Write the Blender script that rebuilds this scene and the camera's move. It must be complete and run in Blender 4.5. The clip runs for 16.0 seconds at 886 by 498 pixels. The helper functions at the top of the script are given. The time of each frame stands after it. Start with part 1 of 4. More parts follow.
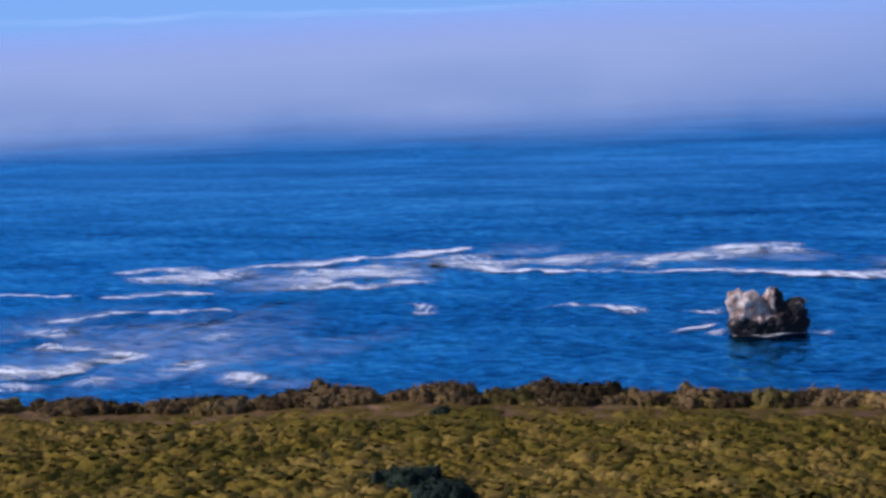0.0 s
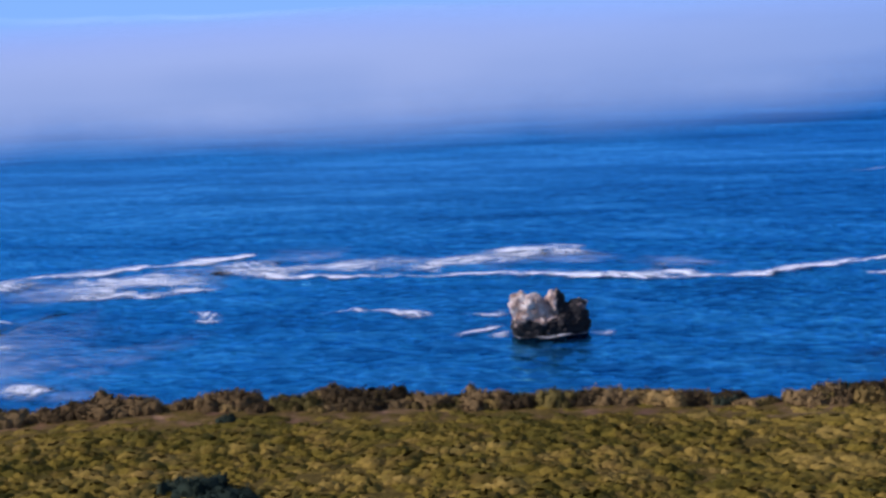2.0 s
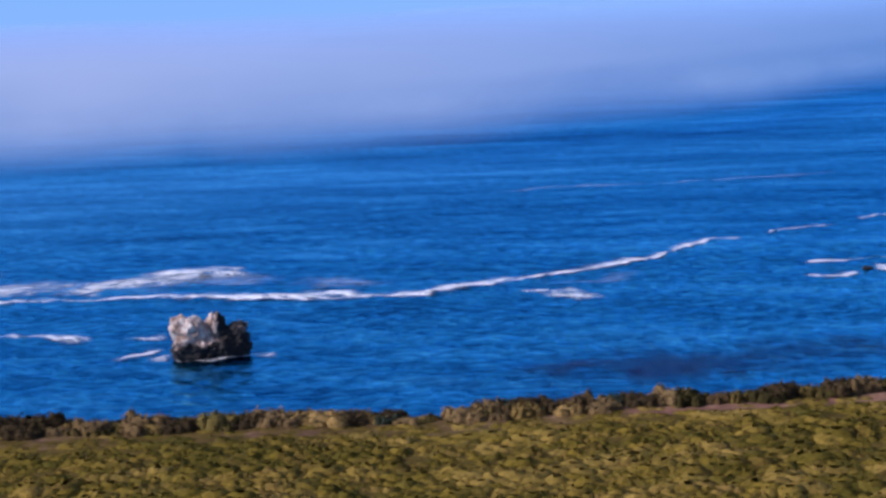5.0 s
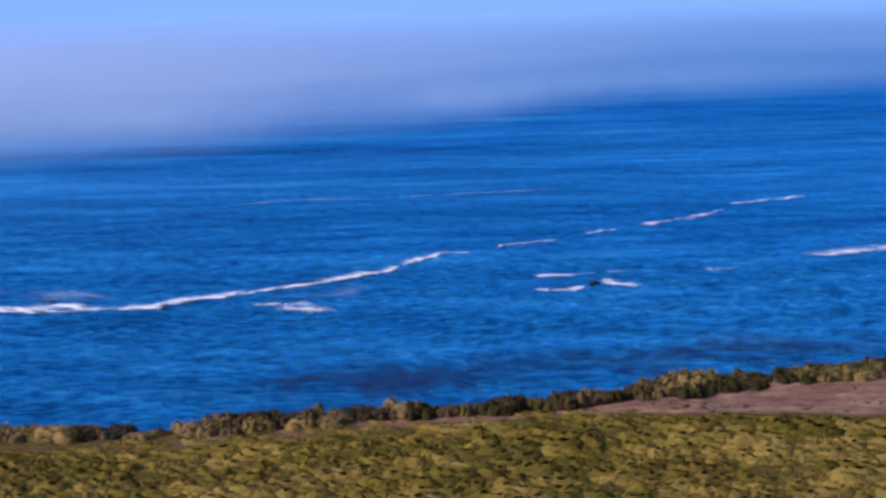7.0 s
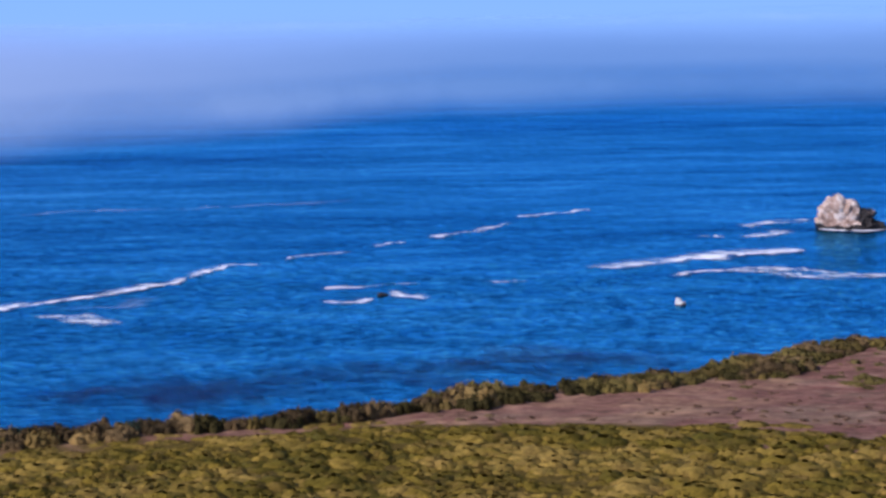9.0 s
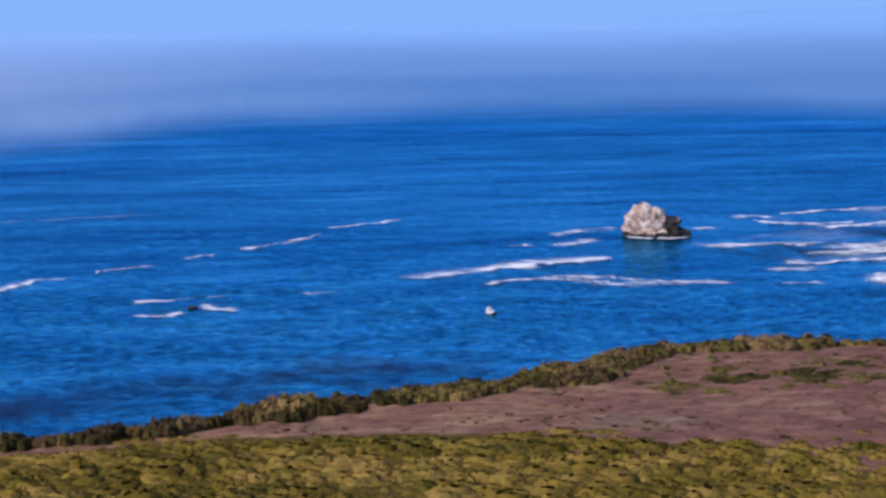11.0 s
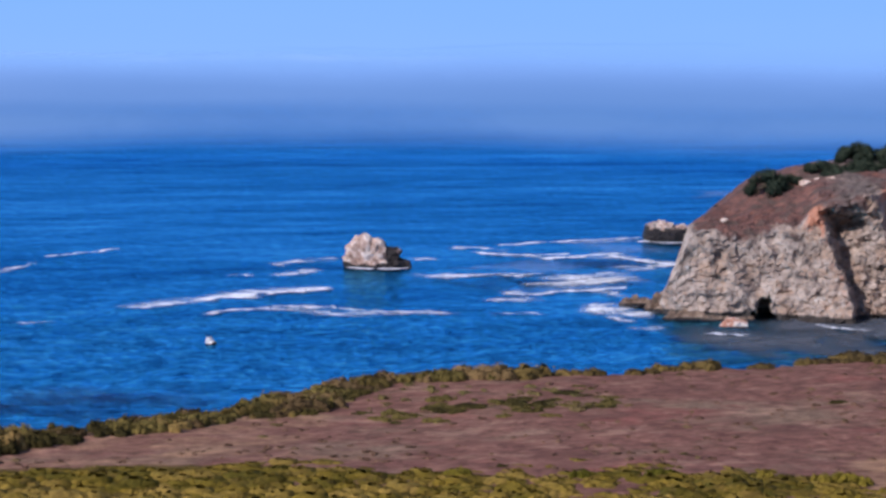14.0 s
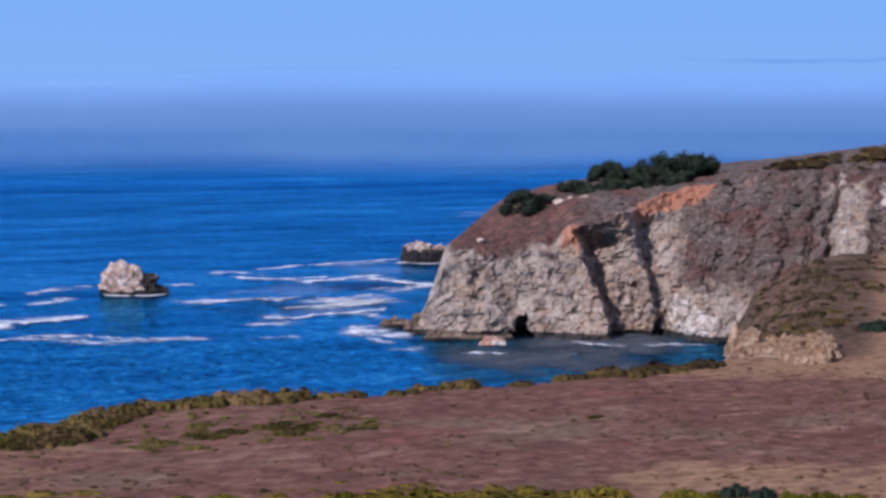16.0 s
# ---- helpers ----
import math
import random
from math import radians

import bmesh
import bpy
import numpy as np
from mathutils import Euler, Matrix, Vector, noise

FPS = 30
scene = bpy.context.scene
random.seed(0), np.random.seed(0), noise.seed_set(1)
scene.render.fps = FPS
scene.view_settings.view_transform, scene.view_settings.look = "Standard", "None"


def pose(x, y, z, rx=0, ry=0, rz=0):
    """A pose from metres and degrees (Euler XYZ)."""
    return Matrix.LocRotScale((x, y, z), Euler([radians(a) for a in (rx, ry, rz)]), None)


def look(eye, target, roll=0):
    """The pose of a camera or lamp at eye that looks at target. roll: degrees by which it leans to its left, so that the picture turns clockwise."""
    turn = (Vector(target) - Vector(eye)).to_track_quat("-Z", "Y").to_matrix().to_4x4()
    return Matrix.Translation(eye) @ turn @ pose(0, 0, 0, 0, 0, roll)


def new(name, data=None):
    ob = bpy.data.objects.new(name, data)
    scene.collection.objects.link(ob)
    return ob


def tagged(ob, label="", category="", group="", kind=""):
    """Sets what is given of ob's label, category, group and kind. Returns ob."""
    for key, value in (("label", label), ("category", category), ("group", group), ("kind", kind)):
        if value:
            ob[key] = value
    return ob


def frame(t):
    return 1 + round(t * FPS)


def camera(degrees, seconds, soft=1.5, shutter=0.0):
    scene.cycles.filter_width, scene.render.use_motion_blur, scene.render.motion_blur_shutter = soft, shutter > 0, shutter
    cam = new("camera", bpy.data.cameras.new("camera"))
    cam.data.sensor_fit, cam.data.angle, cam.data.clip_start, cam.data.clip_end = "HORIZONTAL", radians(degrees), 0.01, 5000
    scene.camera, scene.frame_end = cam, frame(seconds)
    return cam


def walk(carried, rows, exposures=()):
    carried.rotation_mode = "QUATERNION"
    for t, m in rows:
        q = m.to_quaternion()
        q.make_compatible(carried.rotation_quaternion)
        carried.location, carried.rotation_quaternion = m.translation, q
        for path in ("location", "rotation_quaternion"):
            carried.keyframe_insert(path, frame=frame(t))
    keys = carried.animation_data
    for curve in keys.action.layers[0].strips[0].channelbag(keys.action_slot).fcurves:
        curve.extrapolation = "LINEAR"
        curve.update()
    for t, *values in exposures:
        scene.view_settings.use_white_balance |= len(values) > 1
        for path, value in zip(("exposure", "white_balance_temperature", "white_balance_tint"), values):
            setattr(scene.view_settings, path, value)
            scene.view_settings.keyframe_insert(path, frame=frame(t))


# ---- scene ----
# Eye 60 m above the sea on a hillside, turning from left to right over a coastal terrace.
EYE = 60.0
cam = camera(25.06, 16.0, soft=3.0)
TURNS = [  # seconds, yaw, pitch, roll
    (0.0, -0.351, -6.909, 2.9),
    (0.5, -1.651, -6.951, 2.955),
    (1.0, -3.521, -7.135, 3.181),
    (1.5, -5.347, -7.36, 3.247),
    (2.0, -6.64, -7.072, 3.073),
    (2.5, -8.314, -7.017, 2.975),
    (3.0, -9.652, -7.078, 2.778),
    (3.2, -10.152, -7.037, 2.764),
    (5.3, -17.275, -6.818, 2.358),
    (5.5, -17.845, -6.735, 2.238),
    (6.0, -20.27, -6.799, 1.619),
    (6.5, -22.337, -6.775, 1.355),
    (7.0, -23.999, -6.769, 1.28),
    (7.5, -25.349, -6.963, 1.095),
    (8.0, -27.386, -6.632, 1.042),
    (8.5, -28.949, -6.844, 0.434),
    (9.0, -30.009, -6.503, 0.409),
    (9.5, -31.557, -6.695, 0.623),
    (11.8, -37.225, -5.724, 0.263),
    (12.0, -37.691, -5.637, 0.245),
    (12.5, -39.206, -5.407, 0.1),
    (13.0, -40.448, -5.049, -0.38),
    (13.5, -41.857, -4.919, -0.728),
    (14.0, -43.411, -5.346, -0.691),
    (14.5, -45.742, -5.443, -0.383),
    (15.0, -47.534, -5.372, 0.065),
    (15.5, -48.9, -5.036, 0.075),
    (16.0, -50.419, -4.637, -0.149),
]
walk(cam, [(t, pose(0, 0, EYE, 90 + pitch, roll, yaw)) for t, yaw, pitch, roll in TURNS],
     exposures=[(t, stops, kelvin, tint) for t, stops, kelvin, tint in ((0.0, -0.11, 5850, 14), (1.5, -0.08, 5850, 14), (2.0, 0.03, 5860, 14), (3.0, 0.04, 5880, 14), (7.0, 0.04, 5850, 14), (9.5, 0.12, 5950, 14), (11.6, -0.08, 6020, 12), (12.1, -0.12, 6050, 12), (12.6, 0.06, 6080, 12), (13.6, 0.10, 6080, 12), (14.0, 0.09, 6050, 12), (14.5, -0.13, 5980, 13), (15.0, -0.13, 5950, 13), (16.0, -0.08, 5930, 13))])

# ---- light ----
SUN_AZ, SUN_EL = -87.0, 34.0
world = bpy.data.worlds.new("sky")
scene.world = world
world.use_nodes = True
wn = world.node_tree.nodes
sky = wn.new("ShaderNodeTexSky")
sky.sky_type, sky.sun_disc = "NISHITA", False
sky.sun_elevation, sky.sun_rotation = radians(SUN_EL), radians(SUN_AZ)
sky.air_density, sky.dust_density, sky.ozone_density = 1.0, 0.3, 3.0
wn["Background"].inputs["Strength"].default_value = 0.14
world.node_tree.links.new(sky.outputs[0], wn["Background"].inputs["Color"])
sun = new("sun", bpy.data.lights.new("sun", "SUN"))
sun.data.energy, sun.data.angle, sun.data.color = 4.6, radians(0.5), (1.0, 0.92, 0.80)
to_sun = Vector((math.sin(radians(SUN_AZ)) * math.cos(radians(SUN_EL)), math.cos(radians(SUN_AZ)) * math.cos(radians(SUN_EL)), math.sin(radians(SUN_EL))))
sun.matrix_world = look(to_sun * 400, (0, 0, 0))


# ---- numbers and noise ----
def polar(az, d):
    """East and north of a bearing in degrees and a distance."""
    a = np.radians(az)
    return d * np.sin(a), d * np.cos(a)


def sm(a, b, x):
    t = np.clip((x - a) / (b - a), 0, 1)
    return t * t * (3 - 2 * t)


def lattice(ix, iy, iz):
    h = (ix.astype(np.int64) * 374761393 + iy.astype(np.int64) * 668265263 + iz.astype(np.int64) * 2147483647) & 0xFFFFFFFF
    h = ((h ^ (h >> 13)) * 1274126177) & 0xFFFFFFFF
    h = ((h ^ (h >> 16)) * 2246822519) & 0xFFFFFFFF
    return ((h ^ (h >> 15)) & 0xFFFF) / 65535.0


def vnoise(x, y, z):
    """Smooth noise in -1 to 1."""
    x, y, z = np.broadcast_arrays(np.asarray(x, float), np.asarray(y, float), np.asarray(z, float))
    ix, iy, iz = np.floor(x), np.floor(y), np.floor(z)
    fx, fy, fz = x - ix, y - iy, z - iz
    fx, fy, fz = (f * f * f * (f * (f * 6 - 15) + 10) for f in (fx, fy, fz))
    out = 0
    for a in (0, 1):
        for b in (0, 1):
            for c in (0, 1):
                out = out + lattice(ix + a, iy + b, iz + c) * (fx if a else 1 - fx) * (fy if b else 1 - fy) * (fz if c else 1 - fz)
    return out * 2 - 1


def fbm(x, y, z, octaves=4):
    return sum(vnoise(x * 2**k + 17 * k, y * 2**k - 9 * k, z * 2**k + 5 * k) / 2**k for k in range(octaves)) / 1.6


def ridged(x, y, z, octaves=3):
    return sum((1 - 2 * np.abs(vnoise(x * 2**k + 31 * k, y * 2**k, z * 2**k - 7 * k))) / 2**k for k in range(octaves)) / 1.6


def cells(x, y, z):
    """Blocks of broken rock: how far a place lies from the joint between two blocks, and the block's own number."""
    ix, iy, iz = np.floor(x), np.floor(y), np.floor(z)
    near, second, own = np.full(x.shape, 9.0), np.full(x.shape, 9.0), np.zeros(x.shape)
    for a in (-1, 0, 1):
        for b in (-1, 0, 1):
            for c in (-1, 0, 1):
                jx, jy, jz = ix + a, iy + b, iz + c
                r = lattice(jx, jy, jz)
                d = np.hypot(np.hypot(jx + r - x, jy + lattice(jx + 57, jy, jz) - y), jz + lattice(jx, jy + 91, jz) - z)
                second = np.minimum(second, np.maximum(near, d))
                own = np.where(d < near, r, own)
                near = np.minimum(near, d)
    return second - near, own


def mesh_of(name, verts, faces, smooth=True):
    """A mesh from arrays of places and of faces with the same number of corners."""
    me = bpy.data.meshes.new(name)
    faces = np.asarray(faces, np.int32)
    me.vertices.add(len(verts))
    me.vertices.foreach_set("co", np.asarray(verts, np.float32).ravel())
    me.loops.add(faces.size)
    me.loops.foreach_set("vertex_index", faces.ravel())
    me.polygons.add(len(faces))
    me.polygons.foreach_set("loop_start", np.arange(0, faces.size, faces.shape[1], dtype=np.int32))
    me.update(calc_edges=True)
    me.polygons.foreach_set("use_smooth", np.full(len(faces), smooth, dtype=bool))
    return me


def sheet_faces(rows, cols, closed=False):
    r, c = np.meshgrid(np.arange(rows - 1), np.arange(cols if closed else cols - 1), indexing="ij")
    n = (c + 1) % cols
    return np.stack([r * cols + c, r * cols + n, (r + 1) * cols + n, (r + 1) * cols + c], -1).reshape(-1, 4)


def mark(me, name, values):
    a = me.attributes.new(name, "FLOAT", "POINT")
    a.data.foreach_set("value", np.asarray(values, np.float32).ravel())


# ---- materials ----
class Nodes:
    """A short hand for a material's node tree."""

    def __init__(self, name):
        self.mat = bpy.data.materials.new(name)
        self.mat.use_nodes = True
        self.tree = self.mat.node_tree
        self.bsdf = self.tree.nodes["Principled BSDF"]
        self.place = self.tree.nodes.new("ShaderNodeTexCoord").outputs["Object"]

    def put(self, value, socket):
        if isinstance(value, bpy.types.NodeSocket):
            self.tree.links.new(value, socket)
        elif value is not None:
            socket.default_value = value

    def noise(self, scale, detail=4, stretch=None, rough=0.55, at=None):
        n = self.tree.nodes.new("ShaderNodeTexNoise")
        src = at or self.place
        if stretch:
            m = self.tree.nodes.new("ShaderNodeMapping")
            m.vector_type = "TEXTURE"
            m.inputs["Rotation"].default_value = (0, 0, radians(-25))
            m.inputs["Scale"].default_value = tuple(1 / q for q in stretch)
            self.tree.links.new(src, m.inputs[0])
            src = m.outputs[0]
        self.tree.links.new(src, n.inputs["Vector"])
        n.inputs["Scale"].default_value, n.inputs["Detail"].default_value, n.inputs["Roughness"].default_value = scale, detail, rough
        return n.outputs["Fac"]

    def attr(self, name):
        n = self.tree.nodes.new("ShaderNodeAttribute")
        n.attribute_name = name
        return n.outputs["Fac"]

    def rnd(self):
        return self.tree.nodes.new("ShaderNodeObjectInfo").outputs["Random"]

    def island(self):
        return self.tree.nodes.new("ShaderNodeNewGeometry").outputs["Random Per Island"]

    def math(self, op, a, b=None, c=None, clamp=False):
        n = self.tree.nodes.new("ShaderNodeMath")
        n.operation, n.use_clamp = op, clamp
        for v, s in zip((a, b, c), n.inputs):
            self.put(v, s)
        return n.outputs[0]

    def step(self, x, lo, hi, a=0.0, b=1.0):
        n = self.tree.nodes.new("ShaderNodeMapRange")
        n.interpolation_type = "SMOOTHSTEP"
        for v, s in zip((x, lo, hi, a, b), n.inputs):
            self.put(v, s)
        return n.outputs[0]

    def ramp(self, x, *stops):
        n = self.tree.nodes.new("ShaderNodeValToRGB")
        el = n.color_ramp.elements
        while len(el) < len(stops):
            el.new(0.5)
        for e, (p, col) in zip(el, stops):
            e.position, e.color = p, (*col, 1)
        self.put(x, n.inputs[0])
        return n.outputs[0]

    def mix(self, f, a, b, blend="MIX"):
        n = self.tree.nodes.new("ShaderNodeMix")
        n.data_type, n.blend_type = "RGBA", blend
        self.put(f, n.inputs["Factor"])
        for v, s in ((a, n.inputs[6]), (b, n.inputs[7])):
            self.put((*v, 1) if isinstance(v, tuple) else v, s)
        return n.outputs[2]

    def bump(self, height, strength, distance, under=None):
        n = self.tree.nodes.new("ShaderNodeBump")
        self.put(strength, n.inputs["Strength"])
        self.put(distance, n.inputs["Distance"])
        self.put(height, n.inputs["Height"])
        self.put(under, n.inputs["Normal"])
        return n.outputs[0]

    def done(self, color, rough=0.9, normal=None, spec=0.3, alpha=None):
        b = self.bsdf.inputs
        self.put((*color, 1) if isinstance(color, tuple) else color, b["Base Color"])
        self.put(rough, b["Roughness"])
        self.put(spec, b["Specular IOR Level"])
        self.put(normal, b["Normal"])
        self.put(alpha, b["Alpha"])
        return self.mat


def sea_water():
    n = Nodes("sea_water")
    chop = n.noise(0.5, 5, (0.40, 1.0, 1.0), 0.62)
    ripple = n.noise(1.8, 3, (0.6, 1.0, 1.0))
    swell = n.noise(0.006, 5, (0.5, 1.6, 1.0), 0.62)
    band = n.noise(0.022, 5, (0.22, 1.0, 1.0), 0.6)
    streak = n.math("ADD", n.math("MULTIPLY", n.noise(0.06, 7, (0.4, 1.0, 1.0), 0.7), 0.42), n.math("ADD", n.math("MULTIPLY", swell, 0.34), n.math("MULTIPLY", n.noise(0.6, 4, (0.42, 1.0, 1.0), 0.62), 0.56)))
    streak = n.math("ADD", streak, n.math("MULTIPLY", band, 0.28))
    col = n.ramp(streak, (0.65, (0.0015, 0.008, 0.038)), (0.80, (0.0045, 0.025, 0.096)), (0.97, (0.013, 0.075, 0.22)))
    bump = n.bump(chop, 0.9, 0.42, n.bump(ripple, 0.5, 0.10))
    n.done(col, 1.0, bump, 0.0)
    gloss, both, fres = (n.tree.nodes.new("ShaderNode" + k) for k in ("BsdfGlossy", "MixShader", "Fresnel"))
    n.put(n.ramp(streak, (0.65, (0.034, 0.170, 0.38)), (0.80, (0.070, 0.36, 0.655)), (0.97, (0.19, 0.64, 0.97))), gloss.inputs["Color"])
    gloss.inputs["Roughness"].default_value = 0.08
    fres.inputs["IOR"].default_value = 1.36
    for node in (gloss, fres):
        n.put(bump, node.inputs["Normal"])
    n.put(fres.outputs[0], both.inputs[0])
    n.tree.links.new(n.bsdf.outputs[0], both.inputs[1])
    n.tree.links.new(gloss.outputs[0], both.inputs[2])
    n.tree.links.new(both.outputs[0], n.tree.nodes["Material Output"].inputs["Surface"])
    return n.mat


def foam(name, full, strength, thin, shade=(0.86, 0.85, 0.96)):
    """Foam in strands that follow the course of its streak and thin out softly to the rim; thin: how far it is torn."""
    n = Nodes(name)
    flow = n.tree.nodes.new("ShaderNodeCombineXYZ")
    for k, key in enumerate(("along", "across", "turn")):
        n.put(n.attr(key), flow.inputs[k])
    strand = n.noise(0.6, 7, (0.2, 1.0, 1.0), 0.70, flow.outputs[0])
    clot = n.noise(0.22, 7, (0.35, 1.0, 1.0), 0.70)
    torn = n.step(n.math("ADD", n.math("MULTIPLY", strand, 0.5), n.math("MULTIPLY", clot, 0.5)), 0.40, 0.60, thin, 1.45)
    a = n.step(n.math("MULTIPLY", n.attr("body"), torn), 0.0, full, 0.0, strength)
    col = n.ramp(strand, (0.3, tuple(0.80 * q for q in shade)), (0.65, shade))
    return n.done(col, 0.8, n.bump(strand, 0.15, 0.2), 0.1, a)


def kelp(name, color, most, soft=0.95):
    n = Nodes(name)
    lace = n.noise(0.1, 6, (0.35, 1.0, 1.0), 0.66)
    a = n.math("MULTIPLY", n.step(lace, 0.30, 0.70, most * 0.45, most), n.step(n.attr("body"), 0.0, soft))
    return n.done(n.ramp(lace, (0.3, tuple(q * 0.7 for q in color)), (0.7, color)), 0.6, None, 0.1, a)


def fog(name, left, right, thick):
    """Glowing distant fog as a veil, its sunlight put in as emission: how much it hides follows the attribute 'veil'
    and soft billows.
    """
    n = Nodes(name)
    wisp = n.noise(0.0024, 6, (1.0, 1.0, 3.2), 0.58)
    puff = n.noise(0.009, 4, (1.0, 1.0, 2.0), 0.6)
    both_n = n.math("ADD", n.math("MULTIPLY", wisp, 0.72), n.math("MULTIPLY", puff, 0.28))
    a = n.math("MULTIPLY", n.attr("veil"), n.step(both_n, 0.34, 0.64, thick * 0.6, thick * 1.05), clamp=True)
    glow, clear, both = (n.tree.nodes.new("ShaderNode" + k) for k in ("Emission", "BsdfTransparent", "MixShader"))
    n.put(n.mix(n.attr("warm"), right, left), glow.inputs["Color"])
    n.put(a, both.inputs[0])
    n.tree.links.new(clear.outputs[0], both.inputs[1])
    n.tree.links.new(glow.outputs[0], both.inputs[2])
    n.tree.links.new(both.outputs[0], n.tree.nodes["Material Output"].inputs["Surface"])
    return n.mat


def far_sky():
    """The blue haze of the sky low over the sea."""
    n = Nodes("far_sky")
    glow = n.tree.nodes.new("ShaderNodeEmission")
    soft = n.noise(0.0006, 3, (1.0, 1.0, 9.0))
    n.put(n.ramp(n.math("ADD", n.attr("rise"), n.math("MULTIPLY", n.math("SUBTRACT", soft, 0.5), 0.25)), (0.0, (0.275, 0.475, 0.87)), (0.35, (0.24, 0.455, 0.88)), (1.0, (0.21, 0.425, 0.89))), glow.inputs["Color"])
    n.tree.links.new(glow.outputs[0], n.tree.nodes["Material Output"].inputs["Surface"])
    return n.mat


def cliff_rock():
    n = Nodes("cliff_rock")
    big, mid, fine = n.noise(0.05, 5), n.noise(0.3, 6, (1.0, 1.0, 0.7), 0.68), n.noise(1.1, 5, None, 0.72)
    rock = n.ramp(n.math("ADD", n.math("MULTIPLY", mid, 0.5), n.math("MULTIPLY", fine, 0.5)), (0.34, (0.115, 0.088, 0.085)), (0.45, (0.30, 0.230, 0.205)), (0.62, (0.52, 0.42, 0.38)))
    rock = n.mix(n.step(big, 0.5, 0.66, 0.0, 0.65), rock, n.ramp(fine, (0.3, (0.16, 0.125, 0.115)), (0.7, (0.36, 0.275, 0.235))))
    rock = n.mix(n.step(n.noise(0.16, 7, None, 0.74), 0.47, 0.58, 0.0, 0.7), rock, n.ramp(fine, (0.3, (0.20, 0.12, 0.085)), (0.7, (0.46, 0.30, 0.22))))
    rock = n.mix(n.step(n.noise(0.55, 6, None, 0.74), 0.52, 0.60, 0.0, 0.8), rock, (0.085, 0.066, 0.066))
    heath = n.ramp(n.noise(0.4, 6, None, 0.68), (0.32, (0.050, 0.027, 0.027)), (0.5, (0.125, 0.053, 0.045)), (0.72, (0.24, 0.10, 0.072)))
    scree = n.ramp(n.noise(0.6, 6, None, 0.7), (0.32, (0.055, 0.041, 0.039)), (0.52, (0.125, 0.092, 0.085)), (0.70, (0.26, 0.195, 0.175)))
    heath = n.mix(n.step(n.noise(0.17, 5, None, 0.65), 0.48, 0.62, 0.0, 0.75), heath, (0.058, 0.042, 0.037))
    bare = n.math("MULTIPLY", n.step(n.noise(0.10, 6, None, 0.66), 0.34, 0.56), n.math("SUBTRACT", 1.0, n.attr("red")))
    brown = n.mix(bare, heath, scree)
    soil = n.math("ADD", n.attr("soil"), n.math("MULTIPLY", n.math("SUBTRACT", mid, 0.5), 1.7))
    col = n.mix(n.step(soil, 0.36, 0.66), rock, brown)
    orange = n.math("ADD", n.attr("orange"), n.math("MULTIPLY", n.math("SUBTRACT", mid, 0.5), 1.3))
    col = n.mix(n.step(orange, 0.40, 0.80, 0.0, 0.9), col, n.ramp(fine, (0.3, (0.30, 0.115, 0.07)), (0.7, (0.52, 0.23, 0.145))))
    white = n.math("ADD", n.attr("white"), n.math("MULTIPLY", n.math("SUBTRACT", n.noise(0.45, 6, None, 0.7), 0.5), 2.2))
    col = n.mix(n.step(white, 0.5, 0.8), col, n.ramp(fine, (0.3, (0.36, 0.30, 0.28)), (0.7, (0.74, 0.67, 0.65))))
    wet_shade = n.math("ADD", n.attr("wet_shade"), n.math("MULTIPLY", n.math("SUBTRACT", mid, 0.5), 0.8))
    col = n.mix(n.step(wet_shade, 0.45, 0.65), col, (0.040, 0.032, 0.031))
    return n.done(col, 0.92, n.bump(fine, 0.7, 0.4, n.bump(mid, 0.4, 0.8)))


def sea_rock(name, dark, middle, light):
    n = Nodes(name)
    mid, fine = n.noise(0.45, 6, None, 0.65), n.noise(2.2, 5, None, 0.7)
    rock = n.ramp(mid, (0.32, dark), (0.47, middle), (0.62, light))
    rock = n.mix(n.step(fine, 0.55, 0.75, 0.0, 0.6), rock, (0.44, 0.28, 0.23))
    # wet foot, plus on some rocks the shaded side put into the colour
    wet_shade = n.math("ADD", n.attr("wet_shade"), n.math("MULTIPLY", n.math("SUBTRACT", n.noise(0.22, 5, None, 0.6), 0.5), 2.6))
    col = n.mix(n.step(wet_shade, 0.45, 0.6), rock, (0.028, 0.022, 0.024))
    return n.done(col, 0.85, n.bump(fine, 0.8, 0.3, n.bump(mid, 0.9, 0.8)))


